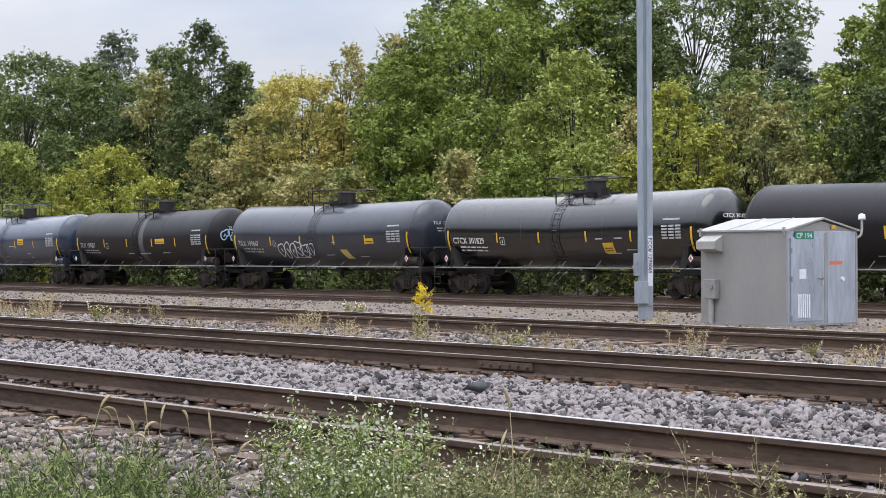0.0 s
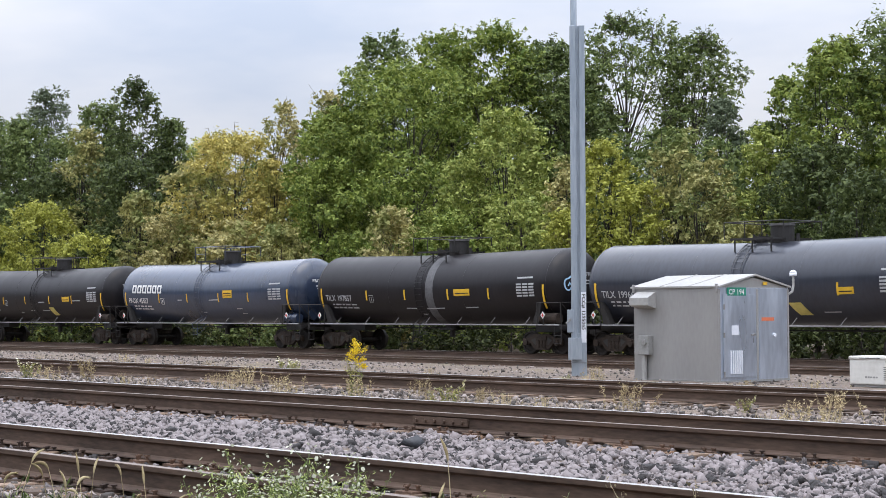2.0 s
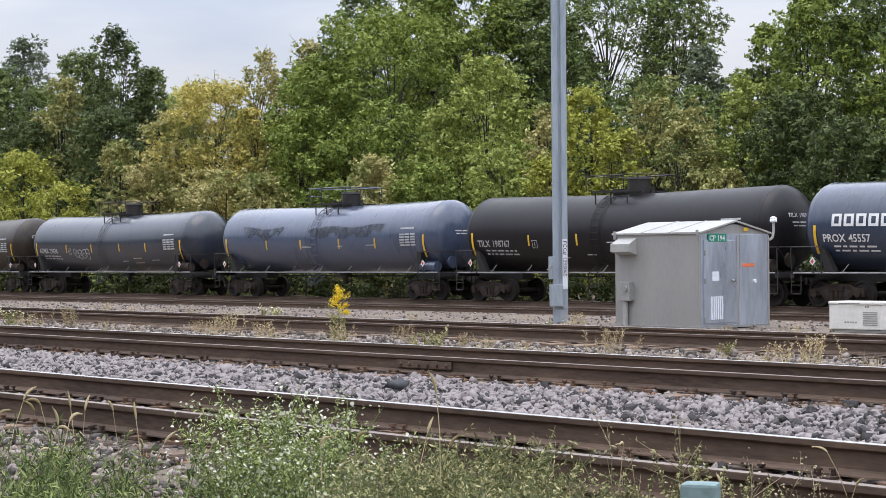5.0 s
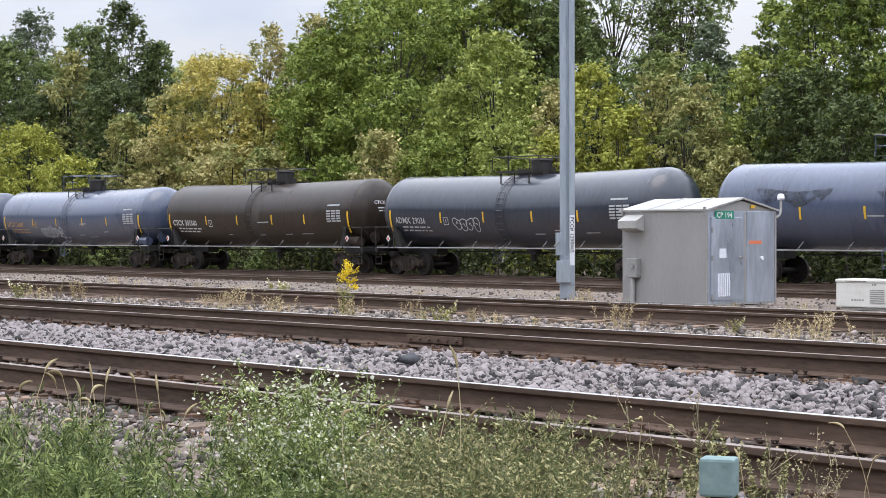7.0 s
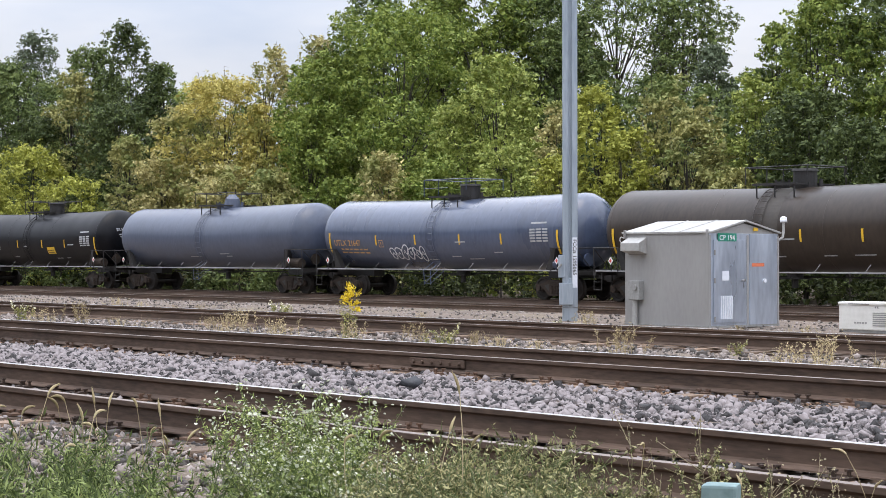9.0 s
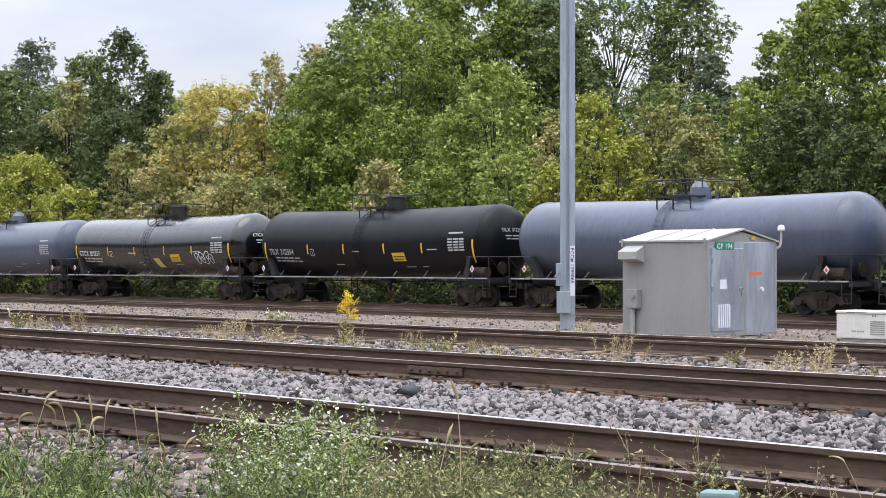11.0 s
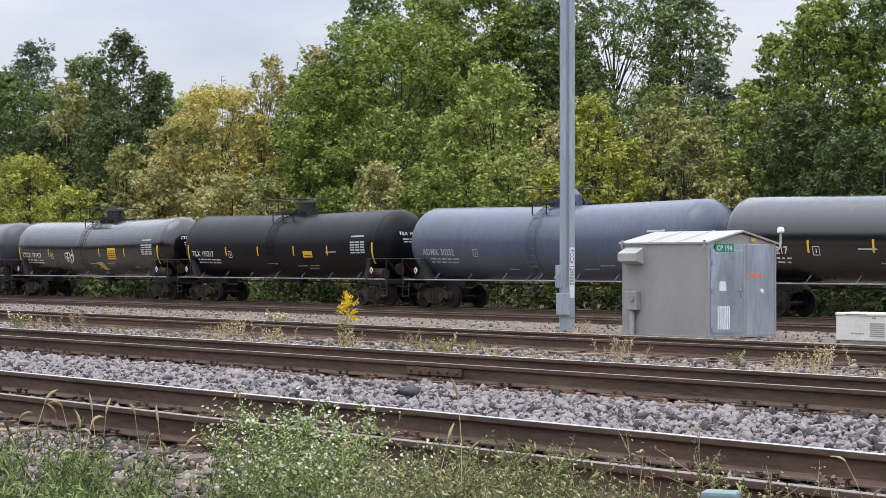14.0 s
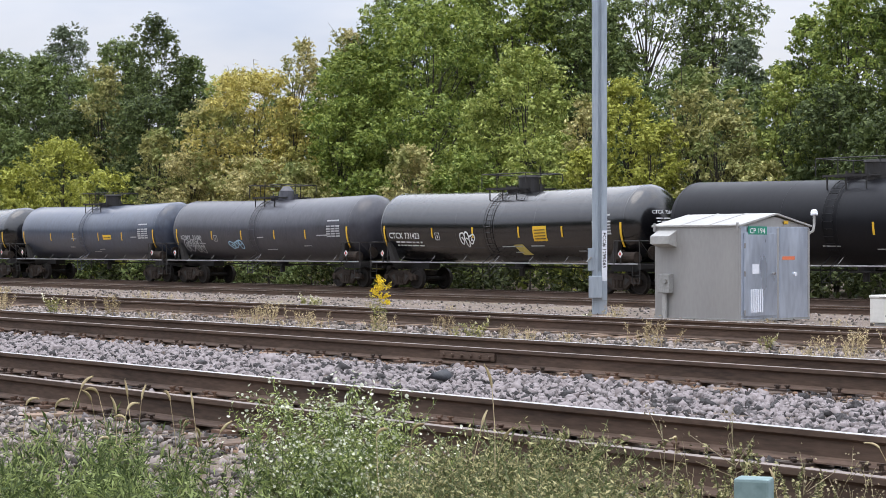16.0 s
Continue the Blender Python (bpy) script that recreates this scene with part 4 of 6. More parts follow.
# ---- tall steel mast ----
def mast(x, y, z):
    ob = tagged(new("mast"), "tall galvanised steel tilting mast with white sign", "mast")
    ob.location, ob.rotation_euler = (x, y, z), (0, 0, radians(48))
    bm = bmesh.new()
    for s in (-1, 1):
        box(bm, s * 0.115 - 0.075, s * 0.115 + 0.075, -0.16, 0.0, 0.35, 9.0, 0.012)
    box(bm, -0.05, 0.05, -0.09, -0.03, 0.35, 9.0)
    part("post", bm, GALV, ob)
    bm = bmesh.new()
    box(bm, -0.19, 0.19, -0.14, 0.14, 0.0, 1.1, 0.01)
    part("base", bm, GALV, ob)
    bm = bmesh.new()
    box(bm, -0.28, 0.06, -0.24, 0.02, 0.42, 0.98, 0.012)
    box(bm, -0.30, -0.14, -0.22, 0.02, 1.12, 1.7, 0.012)
    part("winch_box", bm, GALV, ob)
    bm = bmesh.new()
    rod(bm, (-0.24, -0.2, 1.45), (-0.24, -0.32, 1.45), 0.03, seg=8)
    rod(bm, (-0.24, -0.32, 1.45), (-0.34, -0.32, 1.35), 0.02, seg=8)
    part("crank", bm, BOX_GREY, ob)
    bm = bmesh.new()
    rod(bm, (-0.08, 0.06, 1.0), (-0.08, 0.06, 16.0), 0.085, seg=16)
    part("inner_tube", bm, GALV, ob, smooth=True)
    bm = bmesh.new()
    box(bm, 0.055, 0.18, -0.172, -0.166, 0.86, 2.15)
    plate = part("sign", bm, STICKER, ob, "white upright sign with black print")
    flat_text("lettering", "FCC# 1295065", 0.088, IRON, plate, Matrix.Translation((0.075, -0.176, 2.10)) @ Matrix.Rotation(radians(90), 4, "X") @ Matrix.Rotation(radians(-90), 4, "Z"), 1.2)
    return ob


mast(-33.1, 33.0, -0.64)


# ---- standby generator ----
CREAM = material("cream_enamel", (0.60, 0.59, 0.55), (0.72, 0.71, 0.67), 0.45, grain=12, stain=2, bump=0.04)
SLOT = material("dark_slot", (0.10, 0.10, 0.10), (0.18, 0.18, 0.18), 0.7, grain=20, stain=3, bump=0.0)


def generator(x0, x1, y0, y1, z0, z1):
    g = tagged(new("generator"), "cream enamelled standby generator cabinet on the gravel", "generator")
    g.location = (x0, y0, z0)
    w, d, h = x1 - x0, y1 - y0, z1 - z0
    bm = bmesh.new()
    box(bm, 0, w, 0, d, 0.06, h - 0.07, 0.025)
    part("body", bm, CREAM, g)
    bm = bmesh.new()
    box(bm, -0.015, w + 0.015, -0.02, d + 0.02, h - 0.075, h, 0.03)
    part("lid", bm, CREAM, g)
    bm = bmesh.new()
    box(bm, 0.03, w - 0.03, 0.03, d - 0.03, 0, 0.07)
    part("base", bm, BOX_GREY, g)
    for k in range(7):
        bm = bmesh.new()
        z = 0.16 + k * 0.045
        box(bm, w * 0.66, w * 0.93, -0.012, 0.002, z, z + 0.02, 0.003)
        part("louvre", bm, BOX_GREY, g)
    bm = bmesh.new()
    for k in range(5):
        box(bm, w * 0.30 + k * 0.07, w * 0.30 + k * 0.07 + 0.05, -0.004, 0.0, 0.2, 0.235)
    part("maker_plate", bm, BOX_GREY, g, "small unreadable maker's mark")
    bm = bmesh.new()
    box(bm, w * 0.2, w * 0.6, -0.024, -0.018, h - 0.05, h - 0.035)
    for k in range(2):
        box(bm, w * 0.7 + 0.06 * k, w * 0.7 + 0.06 * k + 0.03, -0.006, 0.001, h - 0.13, h - 0.09)
    part("latch", bm, SLOT, g)
    return g


generator(-24.36, -23.0, 32.6, 33.3, -0.64, 0.03)

# ---- teal pedestal in the weeds ----
TEAL = material("chalky_teal_paint", (0.12, 0.19, 0.19), (0.21, 0.30, 0.30), 0.7, grain=20, stain=5, bump=0.15, third=(0.10, 0.13, 0.12), third_at=0.66, third_scale=9)


def pedestal(x, y):
    p = tagged(new("cable_pedestal"), "chalky teal cable pedestal among trackside weeds", "pedestal")
    p.location, p.rotation_euler = (x, y, ground_z(y)), (0, 0, radians(30))
    h = 0.165 - ground_z(y)
    bm = bmesh.new()
    box(bm, -0.03, 0.03, -0.03, 0.03, 0, h - 0.12, 0.006)
    part("post", bm, BOGIE, p)
    bm = bmesh.new()
    box(bm, -0.07, 0.07, -0.06, 0.06, h - 0.15, h, 0.012)
    part("cap", bm, TEAL, p)


pedestal(-4.68, 5.5)


# ---- trees ----
BARK = material("grey_brown_bark", (0.022, 0.018, 0.014), (0.065, 0.055, 0.045), 0.9, grain=20, stain=4, bump=0.6, depth=0.02, stretch=(1, 1, 0.25))


def leaf_material(name, dark, light, third=None, third_at=0.6):
    return material(name, dark, light, 0.62, grain=4, stain=0.35, bump=0.0, per_island=0.5, third=third, third_at=third_at, third_scale=0.35, spec=0.25, translucent=0.2)


L_DARK = leaf_material("dark_green_leaves", (0.062, 0.095, 0.028), (0.205, 0.26, 0.085))
L_GREEN = leaf_material("green_leaves", (0.092, 0.142, 0.024), (0.28, 0.335, 0.076))
L_LIGHT = leaf_material("light_green_leaves", (0.165, 0.215, 0.045), (0.40, 0.44, 0.125))
L_LIME = leaf_material("lime_leaves", (0.215, 0.23, 0.038), (0.46, 0.47, 0.102))
L_YELLOW = leaf_material("yellowing_leaves", (0.36, 0.31, 0.085), (0.68, 0.58, 0.19), third=(0.3, 0.3, 0.085), third_at=0.5)
L_TAN = leaf_material("tan_autumn_leaves", (0.30, 0.27, 0.11), (0.60, 0.53, 0.24), third=(0.26, 0.28, 0.09), third_at=0.5)
L_OLIVE = leaf_material("olive_leaves", (0.21, 0.21, 0.07), (0.46, 0.43, 0.17), third=(0.18, 0.225, 0.07), third_at=0.5)
L_DEEP = leaf_material("deep_green_leaves", (0.036, 0.056, 0.017), (0.125, 0.16, 0.052))
# leaf colour darkened to hold the shade beneath the cars and trees
L_SHADE = leaf_material("shade_dark_leaves", (0.02, 0.03, 0.009), (0.07, 0.088, 0.026))
L_BLUE = leaf_material("blue_green_leaves", (0.07, 0.095, 0.055), (0.17, 0.21, 0.125))


def limb(verts, faces, a, b, r0, r1, seg=5):
    a, b = np.asarray(a, float), np.asarray(b, float)
    d = b - a
    d = d / (np.linalg.norm(d) + 1e-9)
    u = np.cross(d, (0.3, 0.9, 0.1))
    u /= np.linalg.norm(u) + 1e-9
    v = np.cross(d, u)
    base = sum(len(x) for x in verts)
    ang = np.arange(seg) * 2 * np.pi / seg
    ring = np.cos(ang)[:, None] * u + np.sin(ang)[:, None] * v
    verts.append(np.concatenate([a + ring * r0, b + ring * r1]))
    i = np.arange(seg)
    faces.append(base + np.stack([i, (i + 1) % seg, seg + (i + 1) % seg, seg + i], -1))


def leaf_quads(pos, nor, size, rng, slim=0.55):
    """A diamond-shaped leaf at each place, facing about along nor."""
    n = len(pos)
    nor = nor / (np.linalg.norm(nor, axis=1, keepdims=True) + 1e-9)
    t = rng.normal(size=(n, 3))
    t -= nor * (t * nor).sum(1, keepdims=True)
    t /= np.linalg.norm(t, axis=1, keepdims=True) + 1e-9
    b = np.cross(nor, t)
    s = (size * rng.uniform(0.6, 1.35, n))[:, None]
    v = np.stack([pos - t * s, pos - b * s * slim + nor * s * 0.12, pos + t * s, pos + b * s * slim + nor * s * 0.12], 1).reshape(-1, 3)
    return v, np.arange(4 * n).reshape(n, 4)


def leaf_tris(pos, nor, size, rng, slim=0.6):
    """A pointed three-cornered leaf at each place, facing about along nor."""
    n = len(pos)
    nor = nor / (np.linalg.norm(nor, axis=1, keepdims=True) + 1e-9)
    t = rng.normal(size=(n, 3))
    t -= nor * (t * nor).sum(1, keepdims=True)
    t /= np.linalg.norm(t, axis=1, keepdims=True) + 1e-9
    b = np.cross(nor, t)
    s = (size * rng.uniform(0.6, 1.35, n))[:, None]
    v = np.stack([pos - t * s * 0.8 - b * s * slim, pos - t * s * 0.8 + b * s * slim, pos + t * s * 1.3], 1).reshape(-1, 3)
    return v, np.arange(3 * n).reshape(n, 3)


def tree(x, y, top, half, mat, label, size=0.1, sparse=0.0, name="tree", category="tree", low=0.05, bare=0, full=1.0):
    """top: height of the crown's tip over z = 0; half: half the crown's width; low: where the crown begins, as a share of the height;
    sparse: how open the crown is; bare: how many leafless twigs show; full: how much foliage each clump carries."""
    rng = np.random.default_rng(int(abs(x * 131 + y * 71 + top * 17)) % 99991)
    z0 = ground_z(y)
    h = top - z0
    ob = tagged(new(name), label, category)
    ob.location = (x, y, z0)
    c0 = h * low
    ch = h - c0
    r0 = min(max(0.24 * half, 0.42), 1.1)
    lobes = int(min(300, max(12, 2.5 * half * ch / r0 ** 2 * (1 - 0.5 * sparse))))
    # clumps crowd towards the crown's skin; its outline bulges and dips
    zz = rng.uniform(0.0, 1.0, lobes)
    ang = rng.uniform(0, 2 * np.pi, lobes)
    ph = rng.uniform(0, 6.28, 3)
    uneven = 1 + 0.12 * np.sin(2 * ang + ph[0] + 3 * zz) + 0.10 * np.sin(3 * ang + ph[1] - 5 * zz) + rng.normal(0, 0.07, lobes)
    env = half * np.sqrt(np.maximum(0.03, 1 - (np.abs(zz - 0.36) / 0.66) ** 2.8)) * uneven
    lr = r0 * rng.uniform(0.65, 1.3, lobes) * (1.0 - 0.15 * zz)
    rad = np.maximum(env - 0.7 * lr, 0.04 * half) * rng.uniform(0.12, 1.0, lobes) ** 0.4
    centre = np.stack([rad * np.cos(ang), rad * np.sin(ang), c0 + ch * zz], 1)
    centre[:, 2] = np.clip(centre[:, 2], c0 + 0.4 * lr, h - 0.6 * lr)
    verts, faces = [], []
    bend = rng.normal(0, 0.02 * h, 2)
    tip = np.array([bend[0] * 1.5, bend[1] * 1.5, c0 + ch * 0.8])
    fork = np.array([bend[0], bend[1], c0 + ch * 0.18])
    tr = 0.010 * h + 0.04
    limb(verts, faces, (0, 0, -0.2), fork * 0.5, tr, tr * 0.8, 8)
    limb(verts, faces, fork * 0.5, fork, tr * 0.8, tr * 0.6, 8)
    limb(verts, faces, fork, tip, tr * 0.6, 0.03, 6)
    for c in centre[::3]:
        st = fork + (tip - fork) * np.clip((c[2] - fork[2]) / ch - 0.2, 0, 0.9)
        mid = (st + c) / 2 + (*rng.normal(0, 0.08 * half, 2), 0.02 * h)
        limb(verts, faces, st, mid, tr * 0.2, tr * 0.11, 4)
        limb(verts, faces, mid, c, tr * 0.11, 0.01, 3)
    for k in range(bare):
        c = centre[::3][k % len(centre[::3])]
        e = c + rng.normal(0, 0.4, 3) + (0, 0, 0.2)
        limb(verts, faces, c, e, 0.026, 0.014, 3)
        limb(verts, faces, e, e + rng.normal(0, 0.28, 3) + (0, 0, 0.1), 0.014, 0.005, 3)
    part_of("trunk", mesh_from("trunk", np.concatenate(verts), np.concatenate(faces)), BARK, ob)
    # leaves: short drooping sprays on each clump's shell, some reaching out past it, and a loose heart
    pos, nor, heart = [], [], []
    for c, r in zip(centre, lr):
        n = int(1.05 * full * math.pi * r * r / (1.26 * size * size) * (1 - 0.75 * sparse * rng.random()))
        sprays = max(9, n // 11)
        d = rng.normal(size=(sprays, 3))
        d /= np.linalg.norm(d, axis=1, keepdims=True)
        d[:, 2] = d[:, 2] * 0.85 + 0.15
        reach = rng.uniform(0.5, 1.0, (sprays, 1)) + 0.5 * rng.random((sprays, 1)) * (rng.random((sprays, 1)) > 0.78)
        sc = c + d * r * reach
        k = rng.integers(0, sprays, n)
        along = rng.uniform(-1, 1, (n, 1)) * 0.24 * r
        pos.append(sc[k] + d[k] * along + rng.normal(0, 1, (n, 3)) * (0.10 * r, 0.10 * r, 0.06 * r) - np.abs(along) * (0, 0, 0.35))
        nor.append(d[k] * 0.7 + rng.normal(0, 0.5, (n, 3)) + (0, 0, 0.45))
        heart.append(c + rng.normal(0, 0.34, (int(12 * r / size * 0.1 * full * (1 - sparse)), 3)) * r)
    v, f = leaf_tris(np.concatenate(pos), np.concatenate(nor), size, rng)
    q = np.concatenate(heart)
    if len(q):
        v2, f2 = leaf_tris(q, rng.normal(0, 1, q.shape), 1.35 * size, rng)
        v, f = np.concatenate([v, v2]), np.concatenate([f, f2 + len(v)])
    tagged(part_of("crown", mesh_from("crown", v, f), mat, ob), kind="stuff")
    return ob


#    x, y, top, half, leaves, label, leaf size, crown's start, openness, bare twigs
WOODS = [
    (-156.8, 68, 18.6, 8.39, L_DARK, "leafy dark green tree behind the train", 0.12, 0.08, 0, 0),
    (-141.5, 68, 17.8, 6.61, L_DARK, "leafy dark green tree behind the train", 0.12, 0.08, 0, 0),
    (-134.7, 70, 16.6, 4.60, L_DARK, "leafy dark green tree behind the train", 0.11, 0.06, 0, 0),
    (-159.9, 86, 22.8, 3.42, L_BLUE, "thin blue-green tree standing behind others", 0.11, 0.15, 0.3, 30),
    (-114.5, 69, 17.8, 3.37, L_DEEP, "large dark green tree with full crown", 0.105, 0.05, 0, 0),
    (-121.5, 70, 17.0, 3.22, L_DARK, "leafy dark green tree behind the train", 0.105, 0.05, 0, 0),
    (-113.3, 71, 15.0, 2.14, L_DARK, "leafy dark green tree behind the train", 0.105, 0.05, 0, 0),
    (-117.6, 66, 14.3, 2.55, L_OLIVE, "green tree with slightly yellow leaves", 0.1, 0.1, 0.1, 0),
    (-107.5, 64, 11.2, 4.23, L_DEEP, "dark green tree with full crown", 0.1, 0.02, 0, 0),
    (-119.0, 64, 11.1, 3.50, L_DEEP, "leafy dark green tree behind the train", 0.1, 0.02, 0, 0),
    (-147.7, 96, 17.5, 4.08, L_LIGHT, "pale green tree far behind others", 0.12, 0.1, 0.2, 0),
    (-130.2, 60, 9.5, 4.72, L_LIGHT, "light green young tree at the wood's edge", 0.1, 0.03, 0, 0),
    (-111.9, 59.5, 8.4, 3.47, L_LIME, "yellow-green young tree at the wood's edge", 0.09, 0.03, 0, 0),
    (-104.6, 58.6, 6.1, 2.93, L_LIME, "yellow-green shrub at the wood's edge", 0.09, 0.03, 0, 0),
    (-116.3, 58.8, 6.8, 2.76, L_LIME, "yellow-green shrub at the wood's edge", 0.09, 0.03, 0, 0),
    (-99.3, 59.8, 8.5, 2.21, L_OLIVE, "olive young tree at the wood's edge", 0.09, 0.03, 0, 0),
    (-93.5, 63, 12.0, 4.36, L_YELLOW, "yellowing tree with visible branches", 0.095, 0.04, 0.12, 60),
    (-95.7, 62, 10.4, 3.24, L_TAN, "tan autumn tree with yellowing leaves", 0.095, 0.04, 0.1, 40),
    (-90.9, 64, 10.2, 2.07, L_YELLOW, "yellowing tree at the wood's edge", 0.095, 0.04, 0.1, 20),
    (-95.5, 60, 7.1, 2.96, L_TAN, "tan autumn shrub at the wood's edge", 0.09, 0.03, 0, 0),
    (-89.1, 60.5, 6.4, 3.34, L_TAN, "olive and tan shrub tree", 0.09, 0.03, 0, 0),
    (-84.2, 60, 5.9, 2.25, L_OLIVE, "olive and tan shrub tree", 0.09, 0.03, 0, 0),
    (-107.7, 77, 16.2, 2.39, L_TAN, "thin tan autumn tree behind others", 0.1, 0.15, 0.35, 60),
    (-103.5, 78, 16.5, 2.66, L_TAN, "thin tan autumn tree behind others", 0.1, 0.15, 0.4, 70),
    (-96.3, 72, 13.6, 2.99, L_GREEN, "green tree with spreading branches", 0.105, 0.06, 0, 0),
    (-99.8, 80, 20.5, 3.67, L_DARK, "tall dark green crown behind the maple", 0.115, 0.1, 0.05, 0),
    (-83.7, 69, 15.9, 6.26, L_GREEN, "great bright green maple with dense crown", 0.11, 0.05, 0, 0),
    (-86.8, 66.5, 13.0, 3.57, L_GREEN, "green tree with spreading branches", 0.105, 0.04, 0, 0),
    (-88.7, 76, 18.9, 3.83, L_GREEN, "tall bright green maple", 0.115, 0.1, 0, 0),
    (-85.0, 77, 18.9, 4.29, L_GREEN, "tall bright green maple", 0.115, 0.1, 0, 0),
    (-84.5, 63.5, 9.7, 2.80, L_GREEN, "bright green young maple", 0.1, 0.03, 0, 0),
    (-77.5, 63.5, 9.6, 3.75, L_GREEN, "bright green young maple", 0.1, 0.03, 0, 0),
    (-70.7, 65, 11.6, 3.24, L_LIGHT, "light green drooping tree", 0.095, 0.05, 0.05, 0),
    (-71.7, 63, 8.9, 2.38, L_LIGHT, "light green drooping tree", 0.095, 0.04, 0.05, 0),
    (-73.2, 59.3, 6.3, 2.20, L_TAN, "olive brown shrub tree at the wood's edge", 0.085, 0.03, 0, 0),
    (-70.0, 60.5, 5.8, 2.74, L_GREEN, "green young tree at the wood's edge", 0.09, 0.03, 0, 0),
    (-78.8, 60.5, 5.2, 2.32, L_GREEN, "green young tree at the wood's edge", 0.09, 0.03, 0, 0),
    (-64.7, 60.5, 6.5, 2.21, L_LIGHT, "light green young tree", 0.085, 0.03, 0, 0),
    (-65.3, 64, 8.7, 1.28, L_TAN, "tan tinged young tree", 0.085, 0.05, 0.1, 0),
    (-60.5, 62, 9.0, 2.21, L_LIME, "yellow-green tree turning in autumn", 0.085, 0.04, 0.04, 0),
    (-61.4, 60.5, 5.8, 1.61, L_LIME, "yellow-green young tree turning in autumn", 0.085, 0.04, 0, 0),
    (-57.3, 61, 6.8, 1.82, L_LIME, "yellow-green tree turning in autumn", 0.085, 0.04, 0, 0),
    (-56.9, 63.5, 9.3, 2.43, L_OLIVE, "olive brown tree turning in autumn", 0.085, 0.04, 0.04, 20),
    (-54.2, 62, 7.0, 1.91, L_OLIVE, "olive brown tree turning in autumn", 0.085, 0.04, 0.04, 0),
    (-85.0, 90, 20.9, 6.53, L_DARK, "tall sparse dark tree with bare branches showing", 0.115, 0.25, 0.35, 420),
    (-80.9, 92, 19.3, 4.17, L_DARK, "tall sparse dark tree with bare branches showing", 0.115, 0.25, 0.4, 240),
    (-68.6, 80, 13.1, 2.02, L_BLUE, "rounded blue-green tree in the wood", 0.1, 0.1, 0.05, 0),
    (-83.2, 80, 18.0, 3.77, L_DARK, "tall green tree between the maple and the mast", 0.115, 0.1, 0, 0),
    (-85.8, 86, 16.8, 3.59, L_DARK, "leafy dark green tree behind the train", 0.115, 0.1, 0.1, 0),
    (-52.6, 64, 9.1, 1.58, L_LIGHT, "light green tree with some dark gaps", 0.085, 0.04, 0.1, 0),
    (-50.4, 60, 4.7, 1.93, L_OLIVE, "olive shrub tree at the wood's edge", 0.085, 0.03, 0, 0),
    (-59.0, 74, 12.9, 2.09, L_GREEN, "slender green tree in the wood", 0.095, 0.1, 0.15, 20),
    (-50.3, 67, 13.1, 3.45, L_GREEN, "large green tree with airy crown", 0.095, 0.05, 0.05, 40),
    (-48.8, 70, 14.5, 4.26, L_DARK, "large dark green tree with airy crown", 0.1, 0.06, 0.05, 0),
    (-48.8, 63, 8.2, 2.56, L_DEEP, "dark green tree with full crown", 0.085, 0.03, 0, 0),
    (-45.4, 61.5, 6.6, 2.91, L_DEEP, "dark green young tree", 0.085, 0.03, 0, 0),
    (-42.9, 66, 11.6, 3.90, L_GREEN, "leafy green tree behind the train", 0.11, 0.05, 0, 0),
    (-41.6, 61, 6.1, 2.67, L_DEEP, "dark green young tree", 0.1, 0.03, 0, 0),
    (-40.2, 68, 10.7, 3.97, L_DARK, "leafy dark green tree behind the train", 0.12, 0.08, 0, 0),
    (-172.6, 73, 17.5, 6.95, L_DARK, "dark green tree in the depth of the wood", 0.14, 0.02, 0, 0),
    (-167.9, 78, 16.9, 6.94, L_DARK, "dark green tree in the depth of the wood", 0.14, 0.02, 0, 0),
    (-149.7, 76, 16.3, 6.10, L_DARK, "dark green tree in the depth of the wood", 0.14, 0.02, 0, 0),
    (-137.8, 76, 15.7, 5.28, L_DARK, "dark green tree in the depth of the wood", 0.14, 0.02, 0, 0),
    (-129.0, 76, 15.7, 4.13, L_DARK, "dark green tree in the depth of the wood", 0.14, 0.02, 0, 0),
    (-122.6, 76, 13.7, 3.33, L_DARK, "dark green tree in the depth of the wood", 0.14, 0.02, 0, 0),
    (-118.1, 77, 11.9, 3.49, L_DARK, "dark green tree in the depth of the wood", 0.14, 0.02, 0, 0),
    (-108.3, 75, 11.8, 3.68, L_DARK, "dark green tree in the depth of the wood", 0.14, 0.02, 0, 0),
    (-108.9, 80, 14.4, 3.36, L_DARK, "dark green tree in the depth of the wood", 0.14, 0.02, 0, 0),
    (-100.8, 78, 15.7, 3.97, L_DARK, "dark green tree in the depth of the wood", 0.14, 0.02, 0, 0),
    (-97.0, 80, 17.3, 5.10, L_DARK, "dark green tree in the depth of the wood", 0.14, 0.02, 0, 0),
    (-93.4, 82, 18.2, 5.04, L_DARK, "dark green tree in the depth of the wood", 0.14, 0.02, 0, 0),
    (-87.7, 82, 17.2, 4.86, L_DARK, "dark green tree in the depth of the wood", 0.14, 0.02, 0, 0),
    (-83.2, 82, 15.3, 4.00, L_DARK, "dark green tree in the depth of the wood", 0.14, 0.02, 0, 0),
    (-76.3, 79, 11.4, 3.07, L_DARK, "dark green tree in the depth of the wood", 0.14, 0.02, 0, 0),
    (-72.8, 80, 11.7, 3.35, L_DARK, "dark green tree in the depth of the wood", 0.14, 0.02, 0, 0),
    (-67.2, 78, 10.7, 2.54, L_DARK, "dark green tree in the depth of the wood", 0.14, 0.02, 0, 0),
    (-60.6, 74, 10.7, 2.35, L_DARK, "dark green tree in the depth of the wood", 0.14, 0.02, 0, 0),
